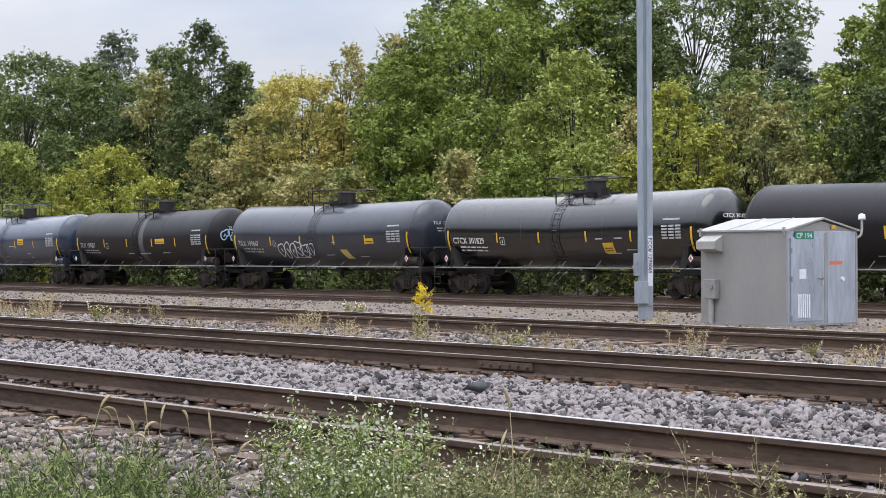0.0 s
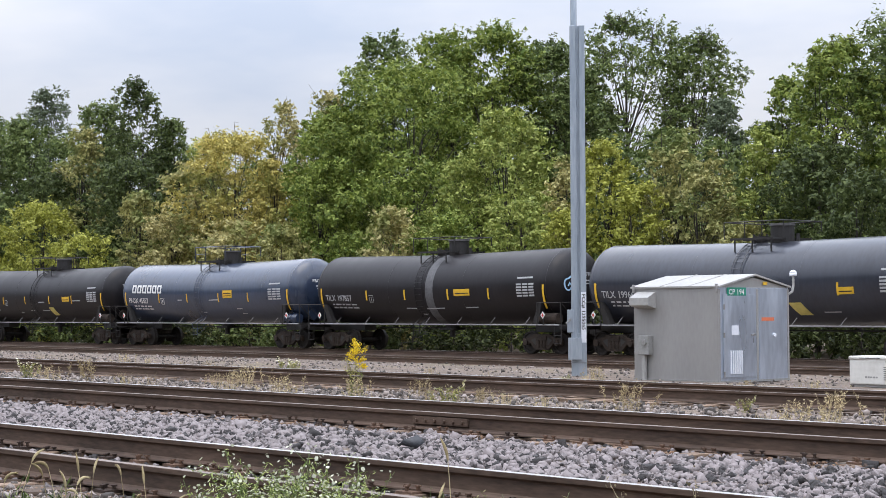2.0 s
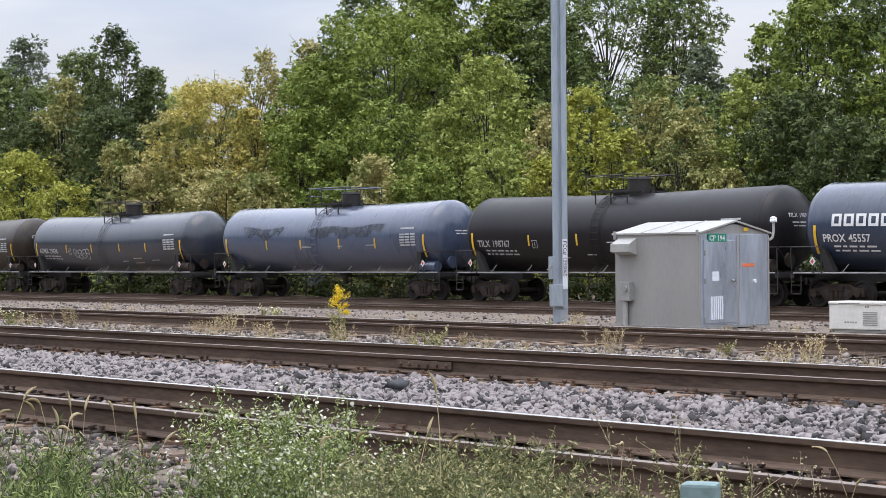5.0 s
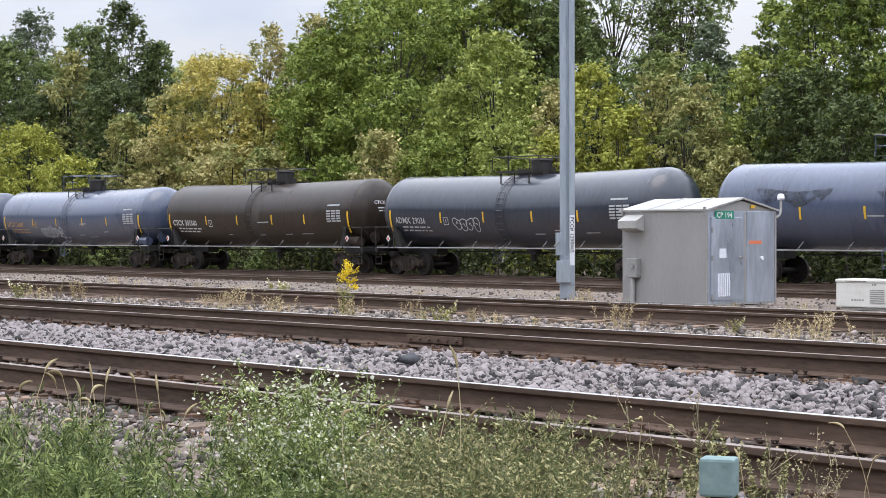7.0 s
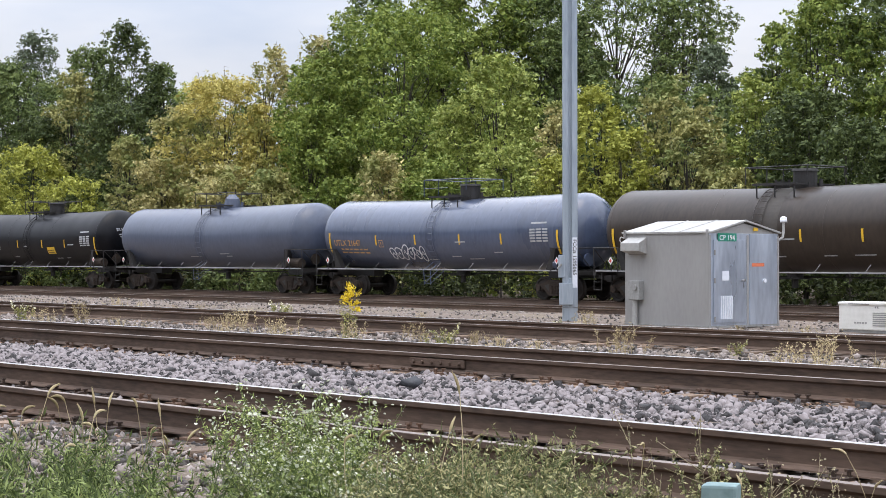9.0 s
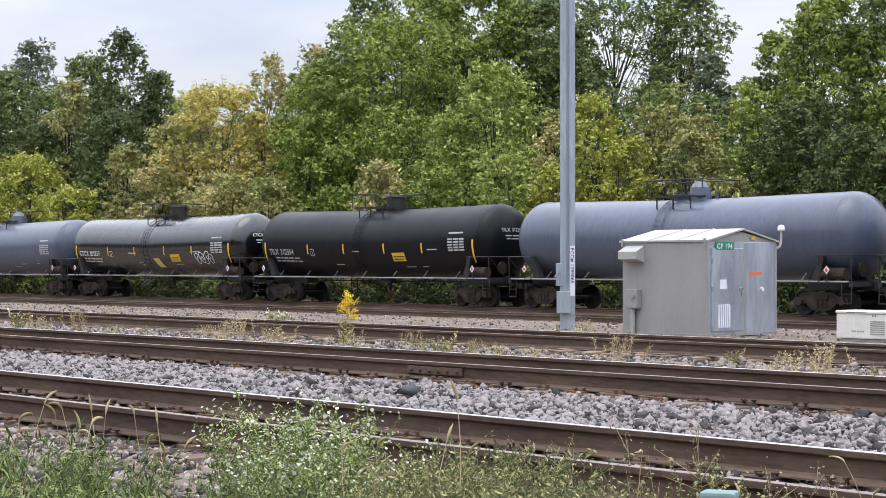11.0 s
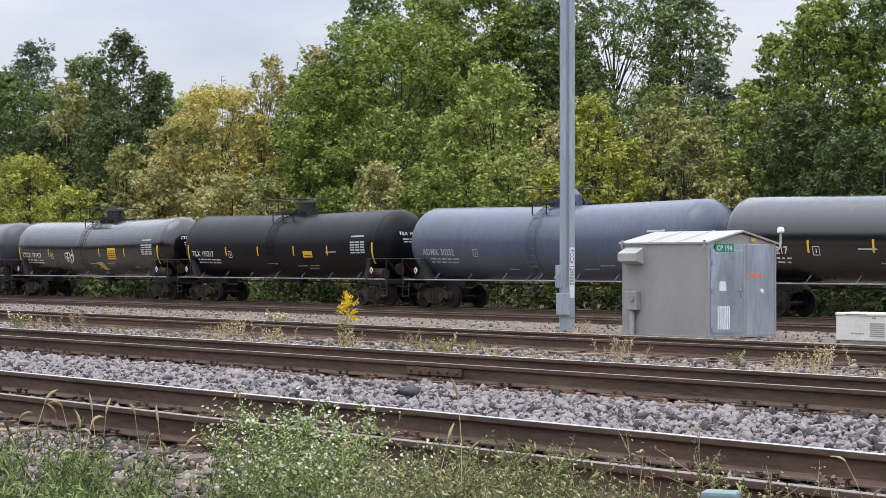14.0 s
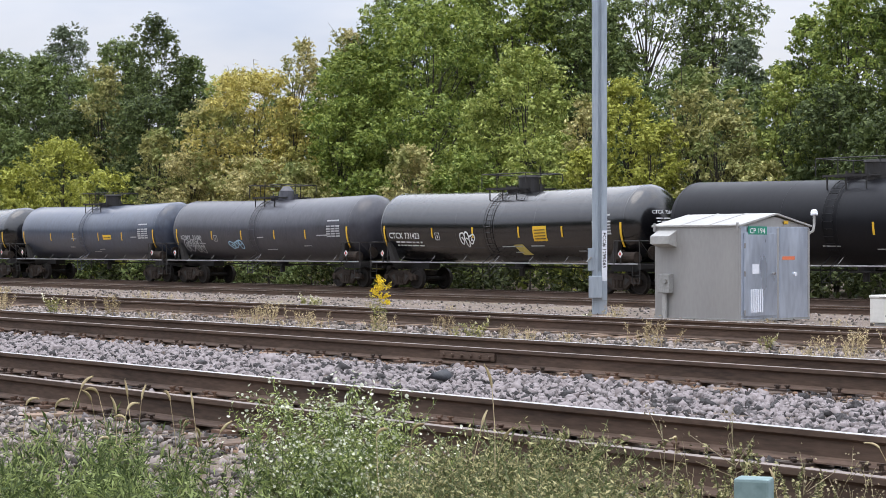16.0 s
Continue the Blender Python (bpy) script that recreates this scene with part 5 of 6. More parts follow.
    (-57.3, 74, 12.3, 2.86, L_DARK, "dark green tree in the depth of the wood", 0.14, 0.02, 0, 0),
    (-55.4, 76, 13.4, 3.57, L_DARK, "dark green tree in the depth of the wood", 0.14, 0.02, 0, 0),
    (-51.4, 76, 12.4, 3.59, L_DARK, "dark green tree in the depth of the wood", 0.14, 0.02, 0, 0),
    (-45.6, 74, 10.1, 3.36, L_DARK, "dark green tree in the depth of the wood", 0.14, 0.02, 0, 0),
]
for tx, ty, ttop, thalf, tmat, tlabel, tsize, tlow, tsparse, tbare in WOODS:
    tree(tx, ty, ttop, thalf, tmat, tlabel, tsize, tsparse, low=tlow, bare=tbare, full=0.55 if tsize > 0.13 else 1.0)

# shrub row behind the train; most leaves have the shade in their colour
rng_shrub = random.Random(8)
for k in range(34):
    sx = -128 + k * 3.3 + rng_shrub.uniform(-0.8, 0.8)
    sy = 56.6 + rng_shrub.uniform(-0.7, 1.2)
    tree(sx, sy, rng_shrub.uniform(0.8, 1.9), rng_shrub.uniform(1.7, 2.5), rng_shrub.choice((L_SHADE, L_SHADE, L_SHADE, L_SHADE, L_SHADE, L_DARK)),
         "leafy shrub at the foot of the trees, mostly in shade-dark colour", 0.10, name="shrub", category="shrub", low=0.02, full=0.8)


# leaf colour lowered to include the shade within a wall of trees
L_BACK = leaf_material("shaded_far_leaves", (0.014, 0.020, 0.010), (0.040, 0.055, 0.026))


# ---- an unseen tree bank added behind the camera closes the place, darkens reflections ----
def backdrop():
    rng = np.random.default_rng(12)
    xs = np.arange(-420, 421, 6.0)
    top = 21 + rng.normal(0, 1.6, len(xs)) + 2 * np.sin(xs * 0.05)
    rows = [np.stack([xs, np.full(len(xs), -30.0 - d) + rng.normal(0, 0.8, len(xs)), z], 1) for d, z in ((0, np.full(len(xs), -0.8)), (0.5, top * 0.5), (3, top * 0.9), (6, top), (9, np.full(len(xs), -0.8)))]
    v = np.concatenate(rows)
    n = len(xs)
    i = np.arange(n - 1)
    f = np.concatenate([np.stack([k * n + i, k * n + i + 1, (k + 1) * n + i + 1, (k + 1) * n + i], -1) for k in range(4)])
    tagged(part_of("backdrop", mesh_from("backdrop", v, f), L_BACK), "unseen dark tree bank added behind the camera", "backdrop", kind="structure")


backdrop()

# ---- trackside plants ----
STEM = material("green_stem", (0.07, 0.10, 0.03), (0.15, 0.19, 0.06), 0.7, grain=20, stain=4, bump=0.0)
STRAW = material("dry_straw", (0.26, 0.20, 0.11), (0.48, 0.39, 0.23), 0.8, grain=20, stain=6, bump=0.0, per_object=0.4)
SEED = material("ripe_seed_head", (0.32, 0.25, 0.13), (0.56, 0.46, 0.27), 0.8, grain=60, stain=10, bump=0.0, per_object=0.5, translucent=0.2)
BLADE = material("grass_blade", (0.12, 0.18, 0.04), (0.30, 0.38, 0.11), 0.6, grain=10, stain=3, bump=0.0, per_island=0.7, translucent=0.3, spec=0.3)
WEED = material("weed_leaf", (0.055, 0.085, 0.024), (0.31, 0.375, 0.135), 0.65, grain=10, stain=3, bump=0.0, per_island=0.8, translucent=0.3, spec=0.3)
GREY_WEED = material("grey_green_weed_leaf", (0.12, 0.12, 0.055), (0.45, 0.42, 0.21), 0.7, grain=10, stain=3, bump=0.0, per_island=0.8, translucent=0.25, spec=0.3)
BROWN_WEED = material("brown_seed_weed", (0.17, 0.14, 0.08), (0.38, 0.32, 0.2), 0.8, grain=10, stain=3, bump=0.0, per_island=0.8, translucent=0.2)
PETAL = material("white_petals", (0.58, 0.60, 0.46), (0.74, 0.75, 0.62), 0.6, grain=20, stain=5, bump=0.0, per_island=0.4, translucent=0.3)
GOLD = material("golden_florets", (0.66, 0.47, 0.01), (0.86, 0.68, 0.05), 0.6, grain=20, stain=5, bump=0.0, per_island=0.7, translucent=0.2)
BUTTER = material("cream_flower", (0.55, 0.52, 0.36), (0.74, 0.70, 0.52), 0.6, grain=20, stain=5, bump=0.0, per_island=0.4)


def weed(name, label, category, seed, stems, height, spread, leaf_mat, leaf_size, leaf_count, slim=0.25, flower=None, flowers=0, flower_size=0.008, lean=0.25, stem_mat=None, branchy=True, tips=0.0):
    """A clump: thin branching stems, narrow leaves along them, small flat flowers near the tips."""
    rng = np.random.default_rng(seed)
    ob = tagged(new(name), label, category)
    verts, faces, lp, ln, fp = [], [], [], [], []
    for _ in range(stems):
        a = np.array([*rng.normal(0, spread * 0.35, 2), -0.03])
        h = height * rng.uniform(0.6, 1.0)
        d = np.array([*rng.normal(0, lean, 2), 1.0])
        pts = [a]
        for k in range(1, 6):
            d = d + (*rng.normal(0, 0.07, 2), -0.02)
            pts.append(pts[-1] + d / np.linalg.norm(d) * h / 5)
        for k in range(5):
            limb(verts, faces, pts[k], pts[k + 1], 0.0035 * (1.2 - k * 0.18), 0.0035 * (1.02 - k * 0.18), 3)
        pts = np.array(pts)
        twigs = []
        if branchy:
            for _k in range(7):
                s = rng.uniform(1.5, 4.9)
                i = int(s)
                o = pts[i] + (pts[i + 1 if i < 5 else 5] - pts[i]) * (s - i)
                e = o + np.array([*rng.normal(0, 0.5, 2), rng.uniform(0.3, 0.9)]) * h * 0.22
                limb(verts, faces, o, e, 0.0022, 0.001, 3)
                twigs.append((o, e))
        n = leaf_count
        s = rng.uniform(0.3, 4.99, n)
        i = s.astype(int)
        at = pts[i] + (pts[np.minimum(i + 1, 5)] - pts[i]) * (s - i)[:, None]
        lp.append(at + rng.normal(0, leaf_size * 0.7, (n, 3)))
        ln.append(rng.normal(0, 0.6, (n, 3)) + (0, 0, 0.6))
        for o, e in twigs:
            m = max(3, leaf_count // 9)
            q = o + (e - o) * rng.random((m, 1))
            lp.append(q + rng.normal(0, leaf_size * 0.5, (m, 3)))
            ln.append(rng.normal(0, 0.6, (m, 3)) + (0, 0, 0.6))
            fp.append(o + (e - o) * rng.uniform(0.6, 1.08, (3, 1)) + rng.normal(0, 0.018, (3, 3)))
        fp.append(pts[5] + rng.normal(0, 0.03, (5, 3)))
    tagged(part_of("stem", mesh_from("stem", np.concatenate(verts), np.concatenate(faces)), stem_mat or STEM, ob), kind="stuff")
    v, f = leaf_quads(np.concatenate(lp), np.concatenate(ln), leaf_size, rng, slim)
    tagged(part_of("foliage", mesh_from("foliage", v, f), leaf_mat, ob), kind="stuff")
    if flower:
        p = np.concatenate(fp)
        p = p[np.argsort(-(p[:, 2] + rng.normal(0, 0.22 * height, len(p))))[:flowers]]
        k = len(p)
        ang = np.arange(6) * np.pi / 3
        nor = rng.normal(0, 0.4, (k, 3)) + (0.3, -0.4, 0.75)
        nor /= np.linalg.norm(nor, axis=1, keepdims=True)
        t = np.cross(nor, rng.normal(size=(k, 3)))
        t /= np.linalg.norm(t, axis=1, keepdims=True)
        b = np.cross(nor, t)
        s = flower_size * rng.uniform(0.7, 1.25, (k, 1, 1))
        ring = p[:, None] + s * (np.cos(ang)[None, :, None] * t[:, None] + np.sin(ang)[None, :, None] * b[:, None]) + nor[:, None] * s * 0.25
        v = np.concatenate([ring, p[:, None]], 1).reshape(-1, 3)
        base = (np.arange(k) * 7)[:, None, None]
        f = (base + np.stack([np.full(6, 6), np.arange(6), (np.arange(6) + 1) % 6], -1)[None]).reshape(-1, 3)
        tagged(part_of("blossom", mesh_from("blossom", v, f), flower, ob), kind="stuff")
    return ob


def foxtail(seed, height, label="foxtail grass with a bristly nodding seed head"):
    rng = np.random.default_rng(seed)
    ob = tagged(new("foxtail_grass"), label, "grass", "foxtail grasses at the trackside")
    verts, faces = [], []
    d = np.array([*rng.normal(0, 0.12, 2), 1.0])
    side = np.array([*rng.normal(0, 1, 2), 0])
    side /= np.linalg.norm(side)
    pts = [np.array([0, 0, -0.03])]
    for k in range(6):
        d = d + side * 0.14 * k / 6
        pts.append(pts[-1] + d / np.linalg.norm(d) * height / 6)
    for k in range(6):
        limb(verts, faces, pts[k], pts[k + 1], 0.0024, 0.0018, 3)
    part_of("stem", mesh_from("stem", np.concatenate(verts), np.concatenate(faces)), STRAW, ob)
    hv, hf = [], []
    q, e, n = pts[-1], d / np.linalg.norm(d), 7
    droop = rng.uniform(0.05, 0.30)
    for k in range(n):
        e = e + side * droop - np.array([0, 0, droop * 0.75])
        e = e / np.linalg.norm(e)
        w = [0.0032, 0.005, 0.006, 0.0062, 0.006, 0.005, 0.0036, 0.0018]
        nx = q + e * 0.0105
        limb(hv, hf, q, nx, w[k], w[k + 1], 7)
        m = 12
        for _ in range(m):
            o = q + (nx - q) * rng.random()
            t = rng.normal(size=3)
            t = t / np.linalg.norm(t) * 0.005 + e * 0.008
            limb(hv, hf, o, o + t, 0.0009, 0.0003, 3)
        q = nx
    part_of("seed_head", mesh_from("seed_head", np.concatenate(hv), np.concatenate(hf)), SEED, ob)
    return ob


def grass_tuft(seed, height, blades, spread, mat, label, name="grass_tuft"):
    rng = np.random.default_rng(seed)
    ob = tagged(new(name), label, "grass")
    v, f = [], []
    for k in range(blades):
        p = np.array([*rng.normal(0, spread * 0.4, 2), -0.02])
        d = np.array([*rng.normal(0, 0.3, 2), 1.0])
        h, w = height * rng.uniform(0.5, 1.0), rng.uniform(0.003, 0.007)
        side = np.cross(d, rng.normal(size=3))
        side /= np.linalg.norm(side)
        bend = np.array([*rng.normal(0, 0.22, 2), -0.10])
        base = len(v)
        for j in range(5):
            ww = w * (1 - j / 4.3)
            v += [p - side * ww, p + side * ww]
            d = d + bend * j * 0.5
            p = p + d / np.linalg.norm(d) * h / 4
        f += [(base + 2 * j, base + 2 * j + 1, base + 2 * j + 3, base + 2 * j + 2) for j in range(4)]
    part_of("blades", mesh_from("blades", np.array(v), np.array(f)), mat, ob)
    return ob


def goldenrod(x, y):
    z = ground_z(y)
    ob = weed("goldenrod", "yellow flowering goldenrod growing in the gravel", "wildflower", 5, 7, 0.85, 0.16, L_OLIVE, 0.035, 46, 0.22, lean=0.12, branchy=False)
    ob.location = (x, y, z)
    rng = np.random.default_rng(77)
    pos, nor = [], []
    for px, py, pz, s in ((0.0, 0, 0.90, 0.9), (0.03, 0.03, 0.80, 1.0), (-0.05, -0.02, 0.72, 1.0), (0.05, 0.0, 0.64, 0.9), (0.15, 0.03, 0.56, 0.6)):
        for k in range(9):
            d = np.array([*rng.normal(0, 0.5, 2), 0.5])
            e = np.array([px, py, pz - 0.08]) + d * 0.10 * s * rng.random()
            m = 42
            t = rng.random((m, 1))
            q = e + d / np.linalg.norm(d) * 0.12 * s * t + rng.normal(0, 0.012, (m, 3))
            pos.append(q)
            nor.append(rng.normal(0, 1, (m, 3)))
    v, f = leaf_quads(np.concatenate(pos), np.concatenate(nor), 0.010, rng, 0.7)
    tagged(part_of("blossom", mesh_from("blossom", v, f), GOLD, ob, "golden yellow plumes"), kind="stuff")
    return ob


goldenrod(-23.71, 18.5)

# clumps at the camera's feet: name, x, y, turn, size
ASTER_LEAF = material("aster_leaf", (0.11, 0.155, 0.042), (0.46, 0.53, 0.19), 0.65, grain=10, stain=3, bump=0.0, per_island=0.8, translucent=0.3, spec=0.3)
ASTER = weed("aster_bush", "bushy aster covered in small white flowers", "wildflower", 1, 28, 0.95, 0.18, ASTER_LEAF, 0.014, 130, 0.22, PETAL, 560, 0.0078, 0.16)
ASTER_SMALL = weed("aster_bush", "low aster with scattered small white flowers", "wildflower", 2, 14, 0.62, 0.40, WEED, 0.018, 55, 0.2, PETAL, 40, 0.007, 0.35)
GREEN_CLUMP = weed("weed_clump", "dense green weeds with narrow leaves", "weed", 3, 22, 0.62, 0.5, WEED, 0.020, 70, 0.19, None, 0, 0, 0.35)
GREY_CLUMP = weed("weed_clump", "grey-green weeds with upright leafy spikes", "weed", 4, 30, 0.72, 0.42, GREY_WEED, 0.013, 80, 0.3, None, 0, 0, 0.16)
BROWN_CLUMP = weed("weed_clump", "thin weeds going to brown seed", "weed", 6, 4, 0.62, 0.3, GREY_WEED, 0.009, 30, 0.30, BROWN_WEED, 160, 0.006, 0.2, BROWN_WEED)
SPIKE_CLUMP = weed("weed_clump", "upright weeds with small leaves whorled up the stem", "weed", 7, 4, 0.62, 0.22, GREY_WEED, 0.011, 170, 0.55, None, 0, 0, 0.10, None, False)
PLANTS = [('green', -7.42, 3.66, 120, 0.34), ('green', -7.5, 3.84, 155, 0.29), ('green', -7.59, 3.99, 52, 0.29), ('green', -7.38, 4.01, 202, 0.28), ('green', -7.12, 3.96, 245, 0.27), ('green', -7.37, 4.22, 79, 0.28), ('green', -7.06, 4.11, 46, 0.22), ('green', -6.36, 3.21, 34, 0.29), ('green', -6.37, 3.33, 10, 0.27), ('green', -6.19, 3.35, 205, 0.27), ('green', -6.29, 3.53, 281, 0.22), ('green', -6.13, 3.55, 148, 0.25), ('green', -6.13, 3.67, 30, 0.18), ('green', -6.06, 3.73, 113, 0.15), ('green', -6.63, 3.25, 266, 0.28), ('aster', -6.69, 4.85, 274, 0.44), ('aster', -6.53, 4.87, 184, 0.46), ('aster', -6.42, 4.94, 141, 0.41), ('aster', -6.55, 4.65, 88, 0.32), ('aster', -6.18, 4.83, 54, 0.27), ('low_aster', -6.3, 4.0, 134, 0.13), ('low_aster', -6.37, 4.17, 109, 0.12), ('low_aster', -6.42, 4.34, 13, 0.11), ('low_aster', -6.33, 4.41, 328, 0.13), ('low_aster', -5.86, 3.79, 133, 0.12), ('low_aster', -5.75, 3.9, 139, 0.11), ('low_aster', -5.85, 4.15, 99, 0.11), ('low_aster', -5.87, 4.36, 84, 0.17), ('low_aster', -5.76, 4.45, 158, 0.15), ('low_aster', -5.56, 4.41, 148, 0.12), ('green', -6.13, 4.35, 321, 0.2), ('green', -6.1, 4.59, 190, 0.2), ('green', -5.56, 4.08, 44, 0.16), ('green', -5.44, 4.2, 310, 0.12), ('grey', -5.83, 4.8, 172, 0.2), ('grey', -5.87, 4.96, 343, 0.21), ('grey', -5.8, 5.02, 198, 0.23), ('grey', -5.78, 5.13, 259, 0.25), ('grey', -5.75, 5.24, 127, 0.27), ('grey', -5.68, 5.3, 91, 0.29), ('grey', -5.55, 5.31, 126, 0.26), ('grey', -5.43, 5.31, 242, 0.21), ('grey', -5.38, 5.36, 143, 0.16), ('grey', -5.43, 4.53, 45, 0.15), ('grey', -5.35, 4.6, 280, 0.17), ('grey', -5.27, 4.68, 153, 0.19), ('grey', -5.19, 4.75, 3, 0.2), ('grey', -5.11, 4.83, 149, 0.2), ('grey', -5.14, 5.0, 293, 0.15), ('grey', -5.07, 5.06, 159, 0.11), ('spike', -5.23, 5.48, 260, 0.16), ('spike', -5.21, 5.58, 99, 0.17), ('spike', -5.19, 5.69, 211, 0.19), ('spike', -5.18, 5.87, 216, 0.28), ('spike', -5.08, 5.95, 306, 0.3), ('spike', -4.93, 5.9, 147, 0.19), ('spike', -4.91, 6.0, 220, 0.21), ('spike', -4.78, 5.95, 231, 0.15), ('spike', -4.96, 5.53, 82, 0.16), ('spike', -4.98, 5.69, 119, 0.16), ('brown', -5.28, 5.44, 156, 0.15), ('brown', -5.22, 5.66, 132, 0.39), ('brown', -4.8, 6.01, 22, 0.23), ('brown', -4.62, 6.0, 41, 0.11), ('brown', -5.01, 5.31, 23, 0.11)]
first = dict(aster=ASTER, low_aster=ASTER_SMALL, green=GREEN_CLUMP, grey=GREY_CLUMP, brown=BROWN_CLUMP, spike=SPIKE_CLUMP)
used = set()
for kind, px, py, turn, top in PLANTS:
    src = first[kind]
    gz = ground_z(py)
    native = dict(aster=0.95, low_aster=0.62, green=0.62, grey=0.72, brown=0.62, spike=0.62)[kind]
    if kind in used:
        p_ob = copy_thing(src, pose(px, py, gz, 0, 0, turn))
    else:
        p_ob, _ = src, used.add(kind)
        p_ob.matrix_basis = pose(px, py, gz, 0, 0, turn)
    k = max(0.5, dict(aster=1.1, low_aster=1.0, green=1.06, grey=1.06, brown=1.1, spike=1.05)[kind] * (top - gz) / native)
    p_ob.scale = (min(k, 1.1), min(k, 1.1), k)

FOX = [foxtail(50 + k, 0.72) for k in range(5)]
FOXTAILS = [(-7.86, 4.11, 143, 0.53), (-7.96, 4.12, 331, 0.41), (-7.8, 4.15, 175, 0.42), (-7.43, 4.03, 344, 0.34), (-7.42, 4.09, 211, 0.41), (-8.03, 4.47, 325, 0.45), (-7.7, 4.37, 141, 0.5), (-7.32, 4.14, 223, 0.43), (-7.67, 4.5, 164, 0.43), (-7.54, 4.46, 101, 0.46), (-7.73, 4.62, 51, 0.35), (-7.6, 4.63, 117, 0.36), (-7.08, 4.38, 298, 0.48), (-7.39, 4.53, 121, 0.32), (-6.81, 4.4, 90, 0.46), (-7.03, 4.43, 13, 0.34), (-5.79, 4.66, 357, 0.39), (-5.75, 4.71, 146, 0.4), (-5.91, 4.97, 167, 0.41), (-5.56, 4.83, 147, 0.61), (-5.66, 4.93, 78, 0.36), (-5.25, 5.52, 210, 0.35), (-4.47, 6.23, 317, 0.3), (-4.45, 6.15, 39, 0.15), (-4.72, 5.72, 98, 0.18), (-6.33, 4.75, 149, 0.23), (-7.23, 4.14, 195, 0.32), (-7.97, 4.19, 81, 0.27), (-7.87, 3.97, 4, 0.45), (-7.99, 3.94, 232, 0.39)]
for k, (px, py, turn, top) in enumerate(FOXTAILS):
    gz = ground_z(py)
    f_ob = FOX[k] if k < 5 else copy_thing(FOX[k % 5], pose(px, py, gz, 0, 0, turn))
    f_ob.matrix_basis = pose(px, py, gz, 9 * math.sin(k * 2.1), 9 * math.cos(k * 3.7), turn)
    s = (top - gz) / 0.76
    f_ob.scale = (1, 1, s)

TUFT = grass_tuft(90, 0.5, 60, 0.22, BLADE, "tuft of long green grass blades")
STRAW_TUFT = grass_tuft(91, 0.45, 26, 0.3, STRAW, "tuft of dry straw stalks in the gravel", "dry_grass")
rng_t = random.Random(31)
TUFTS = [(-6.77, 3.64), (-6.47, 3.63), (-6.27, 3.67), (-6.3, 3.77), (-6.01, 3.65), (-6.65, 3.96), (-6.66, 3.48), (-6.07, 3.47), (-5.7, 4.29), (-5.46, 4.91)]
for k, (px, py) in enumerate(TUFTS):
    o = TUFT if k == 0 else copy_thing(TUFT, Matrix())
    o.matrix_basis = pose(px, py, ground_z(py), 0, 0, rng_t.uniform(0, 360))
    s = rng_t.uniform(0.8, 1.25)
    o.scale = (s, s, s)

# dry stalks, small yellow and white weeds between the tracks
MID = weed("roadside_weed", "straggly weed with cream flower heads in the gravel", "weed", 12, 8, 0.5, 0.25, L_OLIVE, 0.03, 26, 0.3, BUTTER, 36, 0.018, 0.3)
MID_DRY = weed("dry_weed", "dry tan weed stalks in the gravel", "weed", 13, 12, 0.55, 0.35, SEED, 0.02, 30, 0.3, None, 0, 0, 0.2, STRAW)
rng_m = random.Random(17)
n_mid = n_dry = n_straw = 0
for k in range(88):
    y = rng_m.choice((rng_m.uniform(15.8, 19.8), rng_m.uniform(15.5, 20.0), rng_m.uniform(23.5, 27.5)))
    x = rng_m.uniform(-46, -12) * (1.0 if y < 20 else 1.3)
    kind = rng_m.random()
    if kind < 0.16:
        o, n_mid = (MID if n_mid == 0 else copy_thing(MID, Matrix())), n_mid + 1
    elif kind < 0.60:
        o, n_dry = (MID_DRY if n_dry == 0 else copy_thing(MID_DRY, Matrix())), n_dry + 1
    else:
        o, n_straw = (STRAW_TUFT if n_straw == 0 else copy_thing(STRAW_TUFT, Matrix())), n_straw + 1
    o.matrix_basis = pose(x, y, ground_z(y), 0, 0, rng_m.uniform(0, 360))
    s = rng_m.uniform(0.45, 1.0)
    o.scale = (s, s, s)

# ---- sleepers, tie plates and rail furniture ----
def sleeper_mesh(seed):
    bm = bmesh.new()
    box(bm, -0.115, 0.115, -1.3, 1.3, -0.17, 0.0, 0.012)
    rng = random.Random(seed)
    for v in bm.verts:
        v.co += Vector((rng.uniform(-1, 1) * 0.006, rng.uniform(-1, 1) * 0.02, rng.uniform(-1, 1) * 0.006))
    me = bpy.data.meshes.new("sleeper")
    bm.to_mesh(me)
    bm.free()
    me.materials.append(TIE)
    return me


def plate_mesh(seed):
    """A tie plate with four cut spikes."""
    bm = bmesh.new()
    box(bm, -0.09, 0.09, -0.17, 0.17, 0.0, 0.02)
    for sx, sy in ((-0.06, -0.085), (0.06, -0.085), (-0.06, 0.085), (0.06, 0.085), (0.0, -0.14)):
        up = 0.014 + 0.009 * ((seed * 7 + int(sx * 100) + int(sy * 100)) % 3)
        box(bm, sx - 0.009, sx + 0.009, sy - 0.009, sy + 0.009, 0.0, 0.02 + up)
        box(bm, sx - 0.017, sx + 0.017, sy - 0.018, sy + 0.018, 0.02 + up, 0.032 + up)
    me = bpy.data.meshes.new("tie_plate")
    bm.to_mesh(me)
    bm.free()
    me.materials.append(PLATE)
    return me


SLEEPERS = [sleeper_mesh(k) for k in range(4)]
PLATES = [plate_mesh(k) for k in range(3)]


